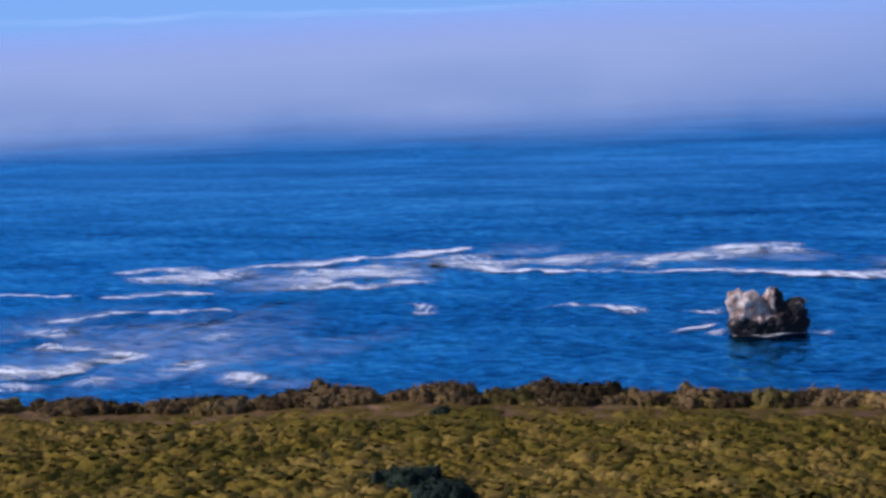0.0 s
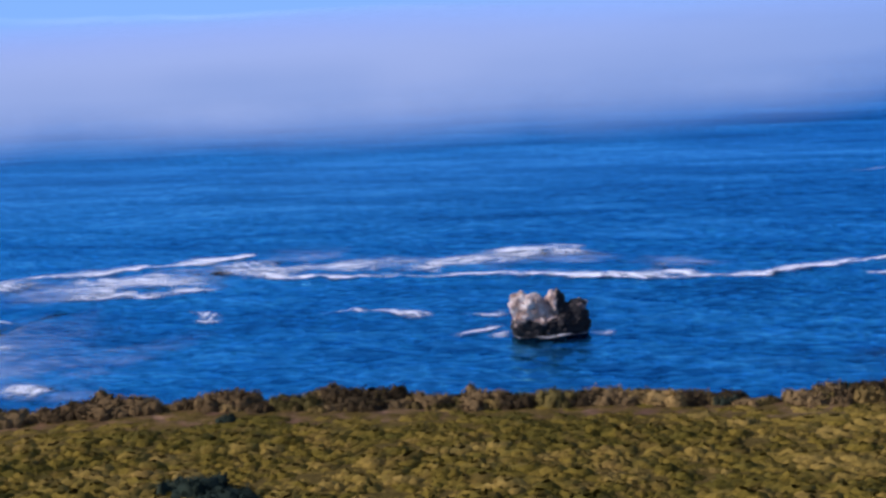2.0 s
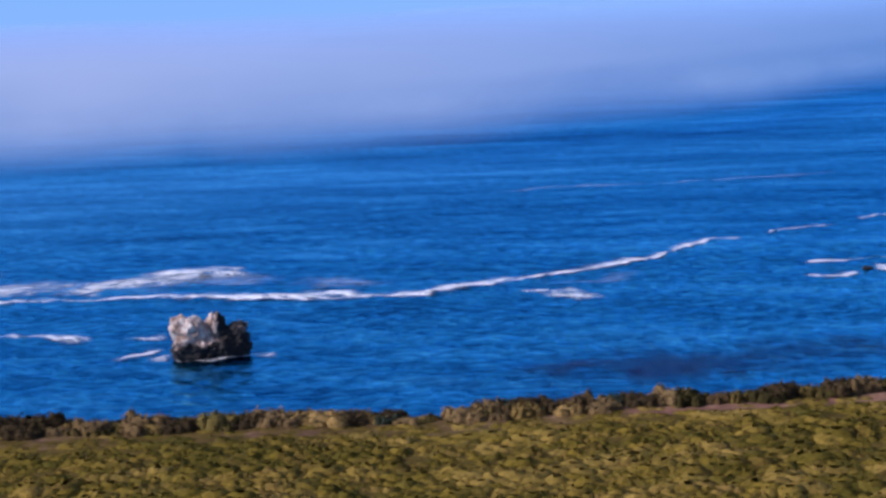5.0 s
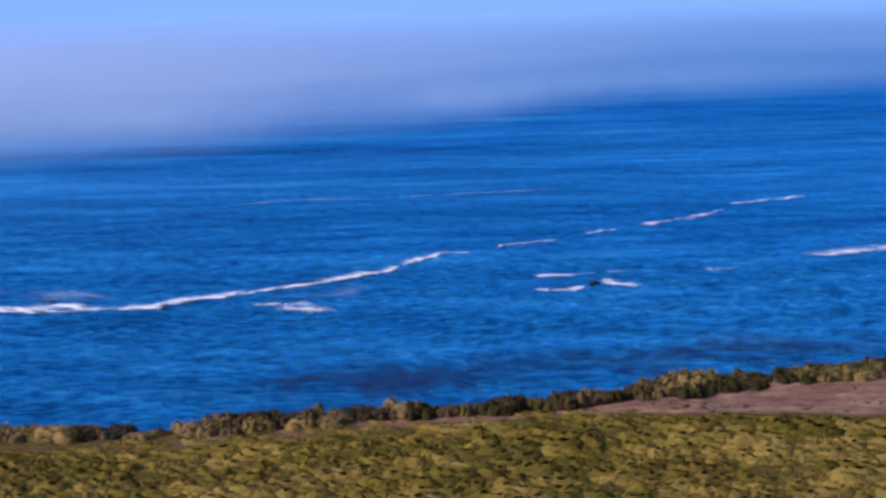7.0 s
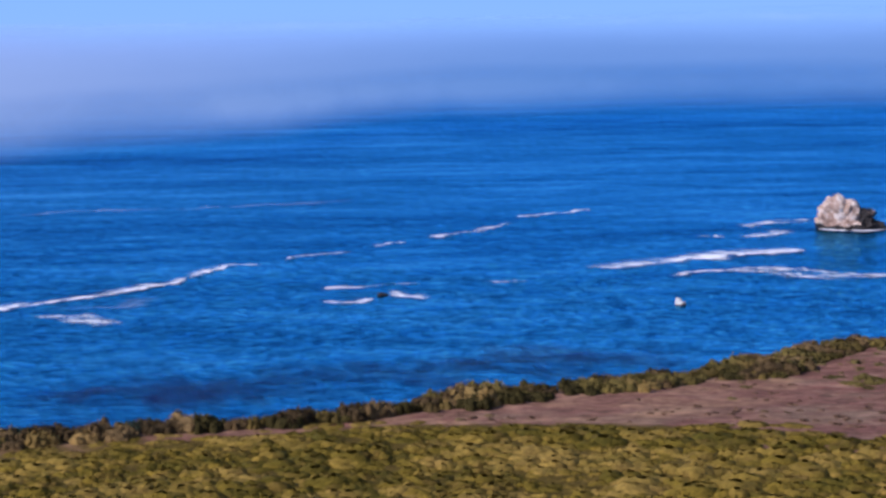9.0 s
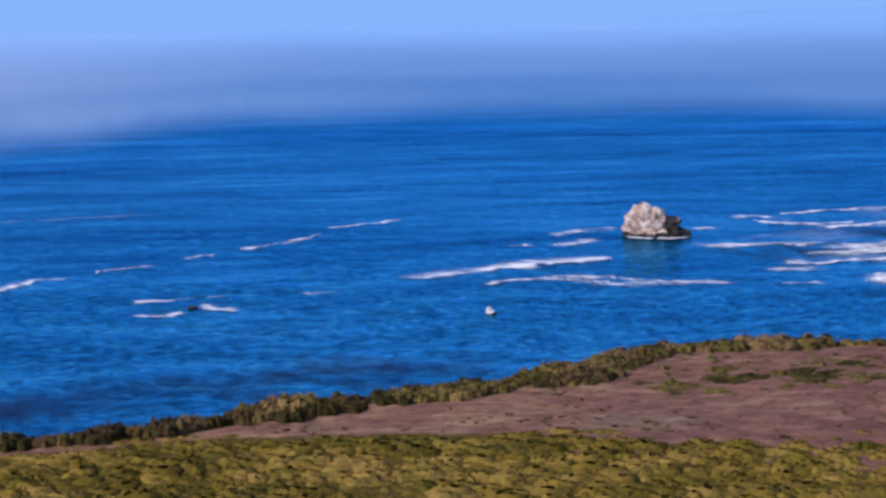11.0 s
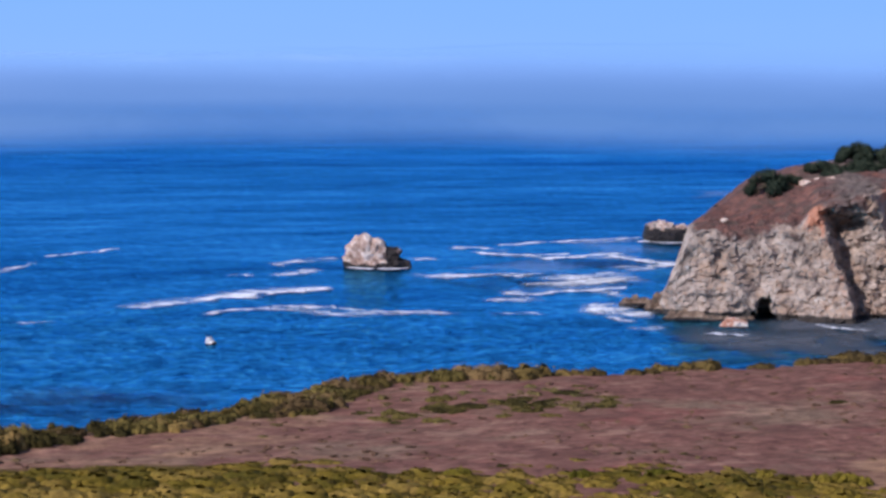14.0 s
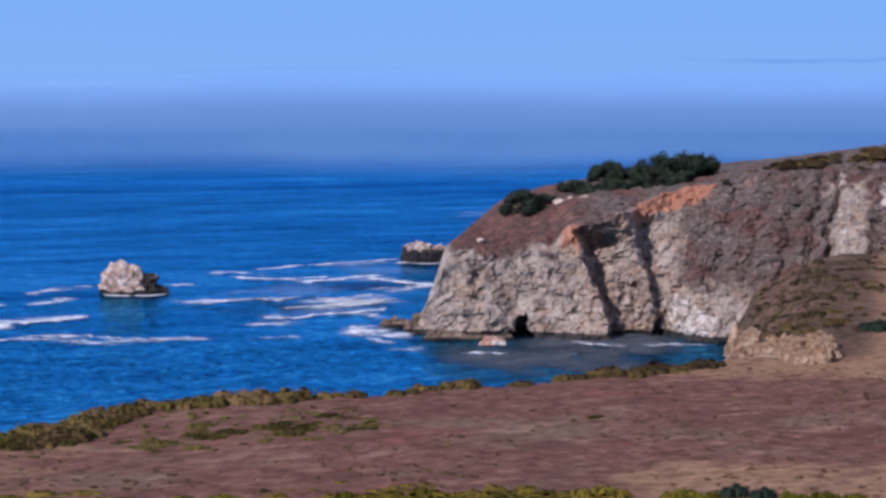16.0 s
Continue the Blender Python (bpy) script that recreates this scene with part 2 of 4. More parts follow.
def terrace_soil():
    n = Nodes("terrace_soil")
    big, mid, fine = n.noise(0.11, 6, (0.6, 1, 1), 0.65), n.noise(0.7, 5, None, 0.65), n.noise(5.0, 4)
    col = n.ramp(mid, (0.3, (0.10, 0.048, 0.040)), (0.5, (0.175, 0.083, 0.068)), (0.72, (0.25, 0.13, 0.10)))
    col = n.mix(n.step(big, 0.5, 0.66, 0.0, 0.8), col, n.ramp(fine, (0.3, (0.14, 0.092, 0.068)), (0.7, (0.25, 0.17, 0.12))))
    col = n.mix(n.step(n.noise(0.2, 6, (0.5, 1, 1), 0.7), 0.52, 0.64, 0.0, 0.75), col, n.ramp(fine, (0.3, (0.075, 0.038, 0.034)), (0.7, (0.15, 0.07, 0.058))))
    col = n.mix(n.step(n.noise(0.16, 5, (0.45, 1, 1), 0.7), 0.56, 0.68, 0.0, 0.7), col, n.ramp(mid, (0.3, (0.17, 0.06, 0.052)), (0.7, (0.26, 0.10, 0.085))))
    col = n.mix(n.step(n.noise(0.5, 5, (0.5, 1, 1), 0.6), 0.55, 0.68, 0.0, 0.6), col, (0.34, 0.20, 0.15))
    tan = n.math("ADD", n.attr("tan"), n.math("MULTIPLY", n.math("SUBTRACT", n.noise(0.3, 6, (0.5, 1, 1), 0.7), 0.5), 1.6))
    col = n.mix(n.step(tan, 0.35, 0.8, 0.0, 0.85), col, n.ramp(mid, (0.3, (0.24, 0.135, 0.085)), (0.7, (0.40, 0.24, 0.15))))
    grass = n.mix(n.step(n.noise(0.12, 5, None, 0.65), 0.42, 0.62), n.ramp(mid, (0.3, (0.085, 0.05, 0.038)), (0.7, (0.18, 0.11, 0.085))), n.ramp(mid, (0.3, (0.04, 0.028, 0.02)), (0.7, (0.11, 0.075, 0.052))))
    col = n.mix(n.step(n.math("ADD", n.attr("flank"), n.math("MULTIPLY", n.math("SUBTRACT", mid, 0.5), 0.8)), 0.3, 0.7), col, grass)
    col = n.mix(n.step(n.math("ADD", n.attr("dark_floor"), n.math("MULTIPLY", n.math("SUBTRACT", mid, 0.5), 0.8)), 0.35, 0.65), col, n.ramp(fine, (0.3, (0.05, 0.034, 0.008)), (0.7, (0.12, 0.08, 0.02))))
    rock = n.ramp(n.noise(0.5, 6, None, 0.7), (0.33, (0.09, 0.05, 0.032)), (0.48, (0.31, 0.18, 0.11)), (0.66, (0.47, 0.35, 0.26)))
    col = n.mix(n.step(n.math("ADD", n.attr("bluff"), n.math("MULTIPLY", n.math("SUBTRACT", mid, 0.5), 1.0)), 0.4, 0.6), col, rock)
    col = n.mix(1.0, col, n.ramp(n.noise(1.6, 6, (0.5, 1, 1), 0.75), (0.34, (0.56, 0.53, 0.54)), (0.5, (1.0, 0.98, 0.98)), (0.66, (1.46, 1.40, 1.36))), "MULTIPLY")
    return n.done(col, 1.0, n.bump(fine, 0.6, 0.08, n.bump(mid, 0.7, 0.3)), 0.04)


def leafy(name, low, middle, high, by="tint", brown=0.0):
    n = Nodes(name)
    t = n.attr(by) if by == "tint" else n.rnd()
    col = n.ramp(t, (0.1, low), (0.5, middle), (0.9, high))
    col = n.mix(1.0, col, n.ramp(n.island(), (0.0, (0.88, 0.88, 0.88)), (1.0, (1.10, 1.09, 1.06))), "MULTIPLY")
    if brown:
        col = n.mix(n.step(n.noise(0.55, 5, None, 0.65), 0.5, 0.64, 0.0, brown), col, (0.11, 0.062, 0.026))
        col = n.mix(n.step(n.noise(0.4, 5, None, 0.65), 0.53, 0.66, 0.0, brown), col, (0.06, 0.058, 0.016))
    sprig = n.noise(3.5, 5, None, 0.7)
    col = n.mix(1.0, col, n.ramp(sprig, (0.32, (0.60, 0.60, 0.60)), (0.5, (1.0, 1.0, 1.0)), (0.68, (1.38, 1.35, 1.28))), "MULTIPLY")
    return n.done(col, 1.0, n.bump(sprig, 0.7, 0.15), 0.03)


def plain(name, color, rough=0.9, vary=0.3, scale=2.0):
    n = Nodes(name)
    f = n.noise(scale, 5)
    dark = tuple(c * (1 - vary) for c in color)
    return n.done(n.ramp(f, (0.3, dark), (0.7, color)), rough, n.bump(f, 0.5, 0.1))


WATER, KELP, COVE_REFLECTION = sea_water(), kelp("kelp", (0.026, 0.024, 0.088), 0.40), kelp("cove_water", (0.115, 0.124, 0.158), 1.0, 0.75)
SHALLOW = kelp("weedy_shallows", (0.012, 0.016, 0.085), 0.30)
FOAM, LACE, FILM = foam("breaking_foam", 1.0, 0.97, 0.5), foam("lacy_foam", 1.4, 0.90, 0.25), foam("foam_film", 1.6, 0.30, 0.4, (0.50, 0.62, 0.95))
CLIFF, SOIL = cliff_rock(), terrace_soil()
SEA_ROCK = sea_rock("sea_rock", (0.12, 0.068, 0.058), (0.46, 0.305, 0.255), (0.80, 0.67, 0.62))
PALE_ROCK = sea_rock("pale_rock", (0.42, 0.36, 0.36), (0.68, 0.62, 0.63), (0.85, 0.81, 0.82))
FOOT_ROCK = sea_rock("foot_rock", (0.05, 0.034, 0.027), (0.15, 0.095, 0.07), (0.33, 0.23, 0.175))
TAN_ROCK = sea_rock("tan_rock", (0.075, 0.042, 0.030), (0.28, 0.16, 0.105), (0.50, 0.36, 0.27))
RUST_ROCK = sea_rock("rust_rock", (0.16, 0.06, 0.04), (0.44, 0.21, 0.15), (0.82, 0.74, 0.72))
SCRUB = leafy("scrub_leaves", (0.088, 0.067, 0.012), (0.153, 0.104, 0.018), (0.245, 0.160, 0.042), "tint", 0.4)
SHRUB = leafy("shrub_leaves", (0.075, 0.055, 0.020), (0.16, 0.11, 0.036), (0.29, 0.185, 0.072), "object")
SLOPE_BRUSH = leafy("slope_brush_leaves", (0.030, 0.023, 0.015), (0.070, 0.050, 0.030), (0.125, 0.088, 0.048))
BRUSH = leafy("edge_brush_leaves", (0.05, 0.034, 0.019), (0.12, 0.083, 0.030), (0.25, 0.16, 0.060))
OLIVE_SHRUB = leafy("olive_shrub_leaves", (0.075, 0.068, 0.010), (0.13, 0.105, 0.016), (0.20, 0.145, 0.026), "object")
SLOPE_SHRUB = leafy("slope_shrub_leaves", (0.025, 0.019, 0.011), (0.06, 0.042, 0.022), (0.12, 0.08, 0.035), "object")
BROWN_SHRUB = leafy("brown_shrub_leaves", (0.05, 0.034, 0.019), (0.105, 0.067, 0.034), (0.185, 0.12, 0.058), "object")
LOW_SHRUB = leafy("low_shrub_leaves", (0.045, 0.036, 0.014), (0.085, 0.066, 0.022), (0.14, 0.105, 0.035), "object")
DARK_SHRUB = leafy("dark_shrub_leaves", (0.02, 0.03, 0.025), (0.03, 0.04, 0.03), (0.045, 0.055, 0.04), "object")
DRY = leafy("dry_tufts", (0.12, 0.07, 0.05), (0.19, 0.11, 0.08), (0.14, 0.11, 0.045))
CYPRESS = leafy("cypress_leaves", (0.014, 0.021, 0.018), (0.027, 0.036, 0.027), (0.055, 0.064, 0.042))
BARK = plain("bark", (0.12, 0.09, 0.07))

# ---- sea ----
rng = np.random.default_rng(4)
WAVES = [(lam, rng.uniform(-0.9, 0.9), rng.uniform(0, 6.28)) for lam in np.geomspace(2.4, 32, 30)]


def swell(x, y):
    """Height of the water."""
    z = 0
    for lam, turn, ph in WAVES:
        a = 0.9 + turn
        k = 2 * math.pi / lam
        z = z + 0.036 * lam**0.2 * np.sin(k * (x * math.cos(a) + y * math.sin(a)) + ph + 2.0 * vnoise(x / (lam * 3), y / (lam * 3), ph))
    return z


def sea_z(x, y):
    """Height of the water, calmer far out."""
    d = np.hypot(x, y)
    return swell(x, y) * sm(130, 220, d) * (1 - 0.85 * sm(340, 800, d))


def build_sea():
    az = np.concatenate([np.arange(-16, 66, 0.1), np.arange(70, 340, 5.0)])
    dep = np.concatenate([np.linspace(16, 11.6, 12), np.arange(11.56, 7.0, -0.036), np.arange(6.96, 2.5, -0.06), np.geomspace(2.45, 0.72, 40)])
    d = np.concatenate([[30.0, 120.0], EYE / np.tan(np.radians(dep))])
    D, A = np.meshgrid(d, az, indexing="ij")
    X, Y = polar(A, D)
    Z = sea_z(X, Y)
    me = mesh_of("sea", np.stack([X, Y, Z], -1).reshape(-1, 3), sheet_faces(len(d), len(az), True)[:, ::-1])
    me.materials.append(WATER)
    return tagged(new("sea", me), "deep blue rippled ocean water under a fog bank", "sea", kind="structure")


build_sea()

AFLOAT = {  # kind: name, material, label, category, group
    "w": ("breaking_wave", FOAM, "white line of breaking foam on blue water", "wave", "breaking waves"),
    "f": ("foam_patch", LACE, "thin lacy white sea foam drifting on water", "foam", "foam streaks"),
    "t": ("foam_film", FILM, "faint film of white foam on blue water", "foam", "foam streaks"),
    "k": ("kelp_bed", KELP, "dark purple kelp bed under the blue water", "kelp", "kelp beds"),
    "s": ("weedy_shallow", SHALLOW, "broad dim weedy shallows under the blue water", "water", "kelp beds"),
    "c": ("cove_water", COVE_REFLECTION, "grey blue cliff reflection laid over the water of the cove", "water", ""),
}
laid = []


def afloat(key, half, *course):
    """A streak of foam, weed or painted reflection that lies on the water along a course; half: half its width in
    metres.
    """
    seed = len(laid)
    p = np.array(course, float)
    seg = np.concatenate([[0], np.cumsum(np.hypot(*np.diff(p, axis=0).T))])
    half = half * {"w": 3.3, "f": 3.5, "t": 2.2, "k": 1.5, "s": 1.5, "c": 1.6}[key]
    n = max(10, int(seg[-1] / 0.9))
    s = np.linspace(0, seg[-1], n)
    cx, cy = np.interp(s, seg, p[:, 0]), np.interp(s, seg, p[:, 1])
    soft = max(2, n // 14) * 2 + 1
    pad = lambda c: np.convolve(np.pad(c, soft // 2, mode="reflect", reflect_type="odd"), np.ones(soft) / soft, "valid")
    cx, cy = pad(cx), pad(cy)
    tx, ty = np.gradient(cx), np.gradient(cy)
    ln = np.hypot(tx, ty) + 1e-9
    nx, ny = -ty / ln, tx / ln
    v = np.linspace(-1, 1, int(min(41, max(13, half * 1.6))))
    wide = half * (0.78 + 0.5 * vnoise(s / 14, seed * 3.1, 0) + 0.2 * vnoise(s / 4, seed * 1.3, 8)) * np.minimum(1, 0.35 + np.minimum(s, seg[-1] - s) / min(2.0 * half, 0.2 * seg[-1]))
    drift = half * (0.35 * vnoise(s / 9, seed * 1.7, 5) + 0.15 * vnoise(s / 3, seed * 2.7, 5))
    off = v[None, :] * wide[:, None] + drift[:, None]
    X, Y = cx[:, None] + nx[:, None] * off, cy[:, None] + ny[:, None] * off
    Z = sea_z(X, Y) + 0.16 + 0.012 * (seed % 9)
    if key == "w":
        Z = Z + 0.14 * (1 - v[None, :] ** 2) * (0.6 + 0.5 * vnoise(X / 5, Y / 5, seed))
    ends = sm(0, 1, np.minimum(s, seg[-1] - s) / min({"w": 0.6, "f": 1.2}.get(key, 3.0) * half, 0.4 * seg[-1]))[:, None]
    near = v if nx.mean() * cx.mean() + ny.mean() * cy.mean() > 0 else -v
    across = np.interp(near, [-1, -0.7, -0.4, 0.1, 0.55, 1], [0, 0.22, 1, 0.50, 0.17, 0]) if key == "w" else (1 - v**2) ** {"f": 1.8, "c": 0.8}.get(key, 1.6)
    body = across[None, :] * (0.05 + 0.95 * ends) * (0.85 + 0.3 * vnoise(s / 7, seed, 3)[:, None])
    name, material, label, category, group = AFLOAT[key]
    me = mesh_of(name, np.stack([X, Y, Z], -1).reshape(-1, 3), sheet_faces(n, len(v)))
    mark(me, "body", body)
    mark(me, "along", np.broadcast_to(s[:, None], X.shape))
    mark(me, "across", off)
    mark(me, "turn", np.full(X.shape, seed * 3.7))
    me.materials.append(material)
    laid.append(name)
    return tagged(new(name, me), label, category, group)


# the white water off the first beach
afloat("w", 2.2, (-52, 469), (-43, 480), (-34, 479), (-23, 484), (-12, 485), (-3, 490), (7, 498))
afloat("f", 5, (-68, 472), (-54, 468), (-41, 463))
afloat("f", 9, (-51, 463), (-35, 460), (-22, 463), (-11, 464), (1, 464))
afloat("f", 5, (-30, 461), (-18, 455), (-9, 457), (2, 459))
afloat("f", 2.4, (-38, 445), (-28, 435), (-18, 434), (-8, 438), (-1, 444))
afloat("t", 9, (-60, 457), (-45, 451), (-29, 449), (-14, 447))
afloat("f", 2.2, (-80, 472), (-76, 481), (-68, 482), (-60, 471), (-52, 472))
afloat("f", 2.2, (-78, 467), (-68, 462), (-59, 462), (-51, 465))
afloat("w", 0.8, (-101, 447), (-90, 443), (-80, 440))
afloat("w", 1.1, (-77, 437), (-66, 437), (-56, 437), (-49, 433))
afloat("f", 1.3, (-83, 400), (-76, 407), (-67, 408), (-58, 411), (-39, 404))
afloat("f", 2.2, (-83, 400), (-80, 389), (-76, 388), (-70, 379))
afloat("f", 1.9, (-78, 369), (-76, 376), (-70, 369), (-66, 366), (-60, 367))
afloat("f", 1.9, (-64, 359), (-60, 353), (-58, 358), (-61, 366))
afloat("f", 3, (-84, 349), (-73, 347), (-61, 341))
afloat("w", 2.4, (-84, 350), (-73, 348), (-66, 346), (-61, 342))
afloat("f", 2.6, (-80, 332), (-76, 331), (-72, 330), (-69, 325))
afloat("f", 1.7, (-61, 326), (-60, 333), (-57, 328))
afloat("f", 2, (-50, 345), (-46, 341), (-44, 349))
afloat("f", 1.2, (-48, 373), (-44, 374), (-40, 378))
afloat("f", 1.8, (-37, 328), (-35, 335), (-33, 329), (-33, 319))
afloat("t", 4, (-33, 318), (-25, 319), (-19, 320))
afloat("f", 1, (-10, 407), (-6, 403), (-4, 393), (-5, 386))
afloat("t", 24, (-102, 420), (-75, 393), (-53, 376), (-33, 372), (-10, 372))
afloat("t", 18, (-77, 358), (-57, 358), (-35, 345), (-15, 329))
# the long breaker and the spray behind it
afloat("f", 5, (-9, 467), (2, 465), (12, 457), (23, 453))
afloat("f", 4, (-3, 481), (5, 470), (15, 460))
afloat("w", 3, (-1, 463), (8, 454), (15, 448), (27, 442), (34, 445), (41, 443))
afloat("f", 5, (10, 460), (23, 462), (37, 465), (50, 467))
afloat("f", 3.6, (32, 447), (44, 450), (57, 456), (68, 460), (76, 470))
afloat("t", 9, (47, 447), (61, 451), (71, 457), (85, 465))
afloat("t", 5, (72, 461), (81, 446), (89, 436))
afloat("t", 7, (5, 489), (16, 490), (29, 471))
afloat("w", 1.6, (37, 439), (45, 433), (61, 429), (74, 421), (82, 414), (91, 408))
afloat("w", 1.5, (78, 421), (94, 414), (102, 405), (114, 404), (127, 411), (137, 413))
afloat("f", 4, (45, 453), (62, 463), (76, 468), (89, 449))
afloat("t", 6, (85, 432), (98, 433), (106, 418))
afloat("w", 1, (137, 413), (148, 417), (161, 423), (173, 431))
afloat("f", 1.2, (130, 396), (135, 387), (140, 381))
# thin foam round the first rock
afloat("f", 1, (16, 390), (24, 391), (32, 384), (39, 377))
afloat("f", 1.1, (39, 354), (46, 358), (50, 362))
afloat("f", 1.3, (45, 380), (48, 375), (53, 373))
afloat("f", 0.7, (62, 346), (65, 346), (68, 344))
afloat("f", 0.8, (46, 349), (49, 351), (50, 354))
# the thin breaker that runs out to sea
afloat("w", 1.4, (71, 424), (85, 415), (101, 406), (115, 405), (129, 410))
afloat("w", 1, (128, 410), (144, 415), (160, 421), (181, 436))
afloat("w", 0.9, (182, 439), (191, 448), (200, 452), (208, 451))
afloat("f", 0.9, (215, 456), (223, 460), (231, 460), (240, 463))
afloat("w", 0.8, (249, 471), (256, 475), (262, 475))
afloat("f", 0.9, (272, 481), (282, 484), (295, 490), (315, 504))
afloat("w", 1.1, (323, 517), (337, 520), (358, 527))
afloat("t", 5, (93, 424), (105, 432), (111, 418))
afloat("f", 1.6, (130, 396), (138, 384), (142, 374))
afloat("t", 3, (135, 403), (149, 399), (166, 410))
# a rock awash
afloat("w", 0.9, (199, 401), (212, 401), (224, 399))
afloat("w", 1.4, (189, 382), (193, 378), (202, 382))
afloat("w", 1.3, (210, 389), (210, 380), (212, 373))
afloat("f", 0.9, (236, 392), (241, 388), (247, 388))
afloat("t", 2.6, (191, 611), (220, 614), (245, 602), (275, 598), (313, 597))
# the breaker before the second rock
afloat("w", 2.6, (271, 401), (287, 400), (302, 402), (318, 403), (342, 402))
afloat("w", 1.6, (315, 402), (328, 401), (342, 402))
afloat("w", 1.5, (336, 441), (342, 442), (342, 436))
afloat("f", 1.6, (278, 378), (296, 379), (302, 370), (305, 359), (322, 348), (330, 341))
afloat("f", 1.2, (362, 450), (372, 461), (383, 459), (391, 456))
afloat("w", 1.2, (355, 434), (362, 438), (363, 436))
afloat("f", 1, (374, 461), (384, 465), (395, 460))
afloat("f", 1.3, (345, 437), (353, 434), (368, 440))
afloat("f", 1.1, (296, 382), (309, 372), (318, 356), (328, 339))
afloat("w", 1.2, (408, 444), (415, 445), (413, 439))
afloat("f", 1.6, (440, 463), (454, 462), (453, 446))
afloat("w", 1.5, (462, 462), (489, 460), (507, 456), (526, 455))
afloat("w", 1.3, (440, 452), (443, 438), (451, 431), (463, 428))
afloat("w", 2.4, (440, 424), (447, 422), (460, 421))
afloat("f", 1.5, (450, 423), (469, 421), (480, 418))
afloat("w", 1.6, (469, 421), (468, 411), (463, 397), (465, 384))
afloat("f", 2.2, (433, 384), (449, 385), (464, 384))
afloat("f", 2, (379, 408), (391, 402), (402, 395), (413, 388))
afloat("w", 2.2, (384, 377), (395, 371), (408, 371), (428, 371))
afloat("w", 2.4, (368, 368), (378, 359), (391, 355), (407, 355))
afloat("f", 3, (396, 380), (413, 379), (436, 380))
afloat("f", 3.2, (385, 370), (399, 366), (425, 369))
afloat("f", 2.4, (445, 452), (448, 426), (462, 415), (476, 408))
afloat("t", 11, (366, 373), (388, 364), (423, 367))
afloat("f", 2, (375, 411), (394, 401), (408, 388))
afloat("f", 2.4, (435, 391), (454, 389), (473, 389))
afloat("w", 2.2, (391, 367), (405, 368), (421, 367))
afloat("f", 1.8, (479, 465), (494, 454), (517, 448))
afloat("t", 8, (474, 445), (489, 434), (485, 404))
afloat("f", 1.4, (350, 359), (358, 354), (369, 351))
afloat("f", 1, (333, 336), (339, 332), (346, 328))
afloat("t", 9, (397, 425), (419, 412), (423, 384))
afloat("f", 3, (368, 330), (363, 321), (366, 310))
afloat("w", 2.4, (373, 334), (364, 323), (362, 314), (367, 311))
afloat("f", 1.8, (385, 347), (394, 351), (386, 338))
afloat("f", 1.2, (340, 297), (345, 296), (352, 295))
afloat("w", 0.8, (347, 282), (352, 280), (355, 273))
afloat("f", 0.9, (349, 314), (350, 309), (352, 304))
afloat("w", 0.7, (380, 275), (378, 266), (382, 258))
afloat("f", 0.7, (382, 258), (391, 252), (398, 244))
afloat("t", 5, (989, 787), (1020, 788), (1027, 768))
afloat("t", 6, (694, 569), (742, 595), (780, 606))
afloat("w", 2, (512, 447), (519, 440), (530, 436))
# weed, and the cliff's grey reflection painted over the cove
afloat("k", 9, (96, 310), (107, 306), (119, 303), (130, 297), (137, 288))
afloat("k", 15, (162, 304), (180, 303), (196, 299), (212, 293), (224, 290))
afloat("s", 22, (79, 315), (96, 311), (123, 302), (151, 296), (183, 293), (222, 287))
afloat("s", 20, (360, 405), (374, 389), (396, 380), (423, 376))
afloat("k", 9, (431, 405), (445, 400), (445, 382))
afloat("c", 11, (369, 290), (378, 275), (390, 262), (403, 248))
afloat("c", 17, (353, 281), (363, 270), (371, 257), (383, 247), (393, 241))
afloat("c", 16, (328, 271), (344, 266), (354, 254), (370, 241))


def collar(az, d, wide, deep, half):
    """Foam round the seaward foot of a rock."""
    turn = radians(az)
    pts = []
    for a in np.linspace(-0.15 * math.pi, -0.85 * math.pi, 9):
        r, b = wide * math.cos(a), deep * math.sin(a)
        cx, cy = polar(az, d)
        pts.append((cx + r * math.cos(turn) + b * math.sin(turn), cy - r * math.sin(turn) + b * math.cos(turn)))
    afloat("w", half, *pts)


collar(9.25, 353, 7.8, 5.0, 0.5)
collar(41.6, 584, 10.6, 7.8, 0.8)
collar(49.9, 684, 9.5, 7.5, 1.8)

# ---- terrace ----
EDGE_AZ = [-180, -120, -90, -40, -13, -7, -3.6, 1.2, 4.7, 6, 9.4, 12.5, 16, 18, 21, 24, 26, 28.5, 30, 32, 33.5, 35, 37.5, 38.2, 39.5, 41, 45, 49, 51, 52, 55.3, 57.9, 58.6, 59.2, 60.2, 61.9, 64, 66, 90, 180]
EDGE_D = [900, 900, 260, 142, 134.5, 129.5, 128, 125.6, 124.5, 123, 122, 121.6, 121.2, 123.4, 124.2, 123, 124, 127.2, 131, 132.6, 133.4, 136, 142, 145.5, 149, 154, 157, 161, 167, 166, 174.5, 181, 186, 187, 189, 272, 272, 620, 900, 900]


def edge_at(az):
    return np.interp(az, EDGE_AZ, EDGE_D)


def shrub_front(az):
    """Where the belt of shrubs along the cliff edge begins."""
    return np.interp(az, [-13, -7, -2, 1.2, 6, 9.4, 13, 16, 18, 21, 25, 28, 30, 32, 33.4, 35, 37.5, 39.5, 40.4, 41.8, 45, 51, 58], [132.6, 128, 125.4, 122.3, 120.6, 120.3, 120.1, 119.3, 120, 121, 122.4, 124.6, 126.5, 129, 132.4, 133.6, 138, 141.8, 146.5, 152.6, 156.2, 165.8, 179])


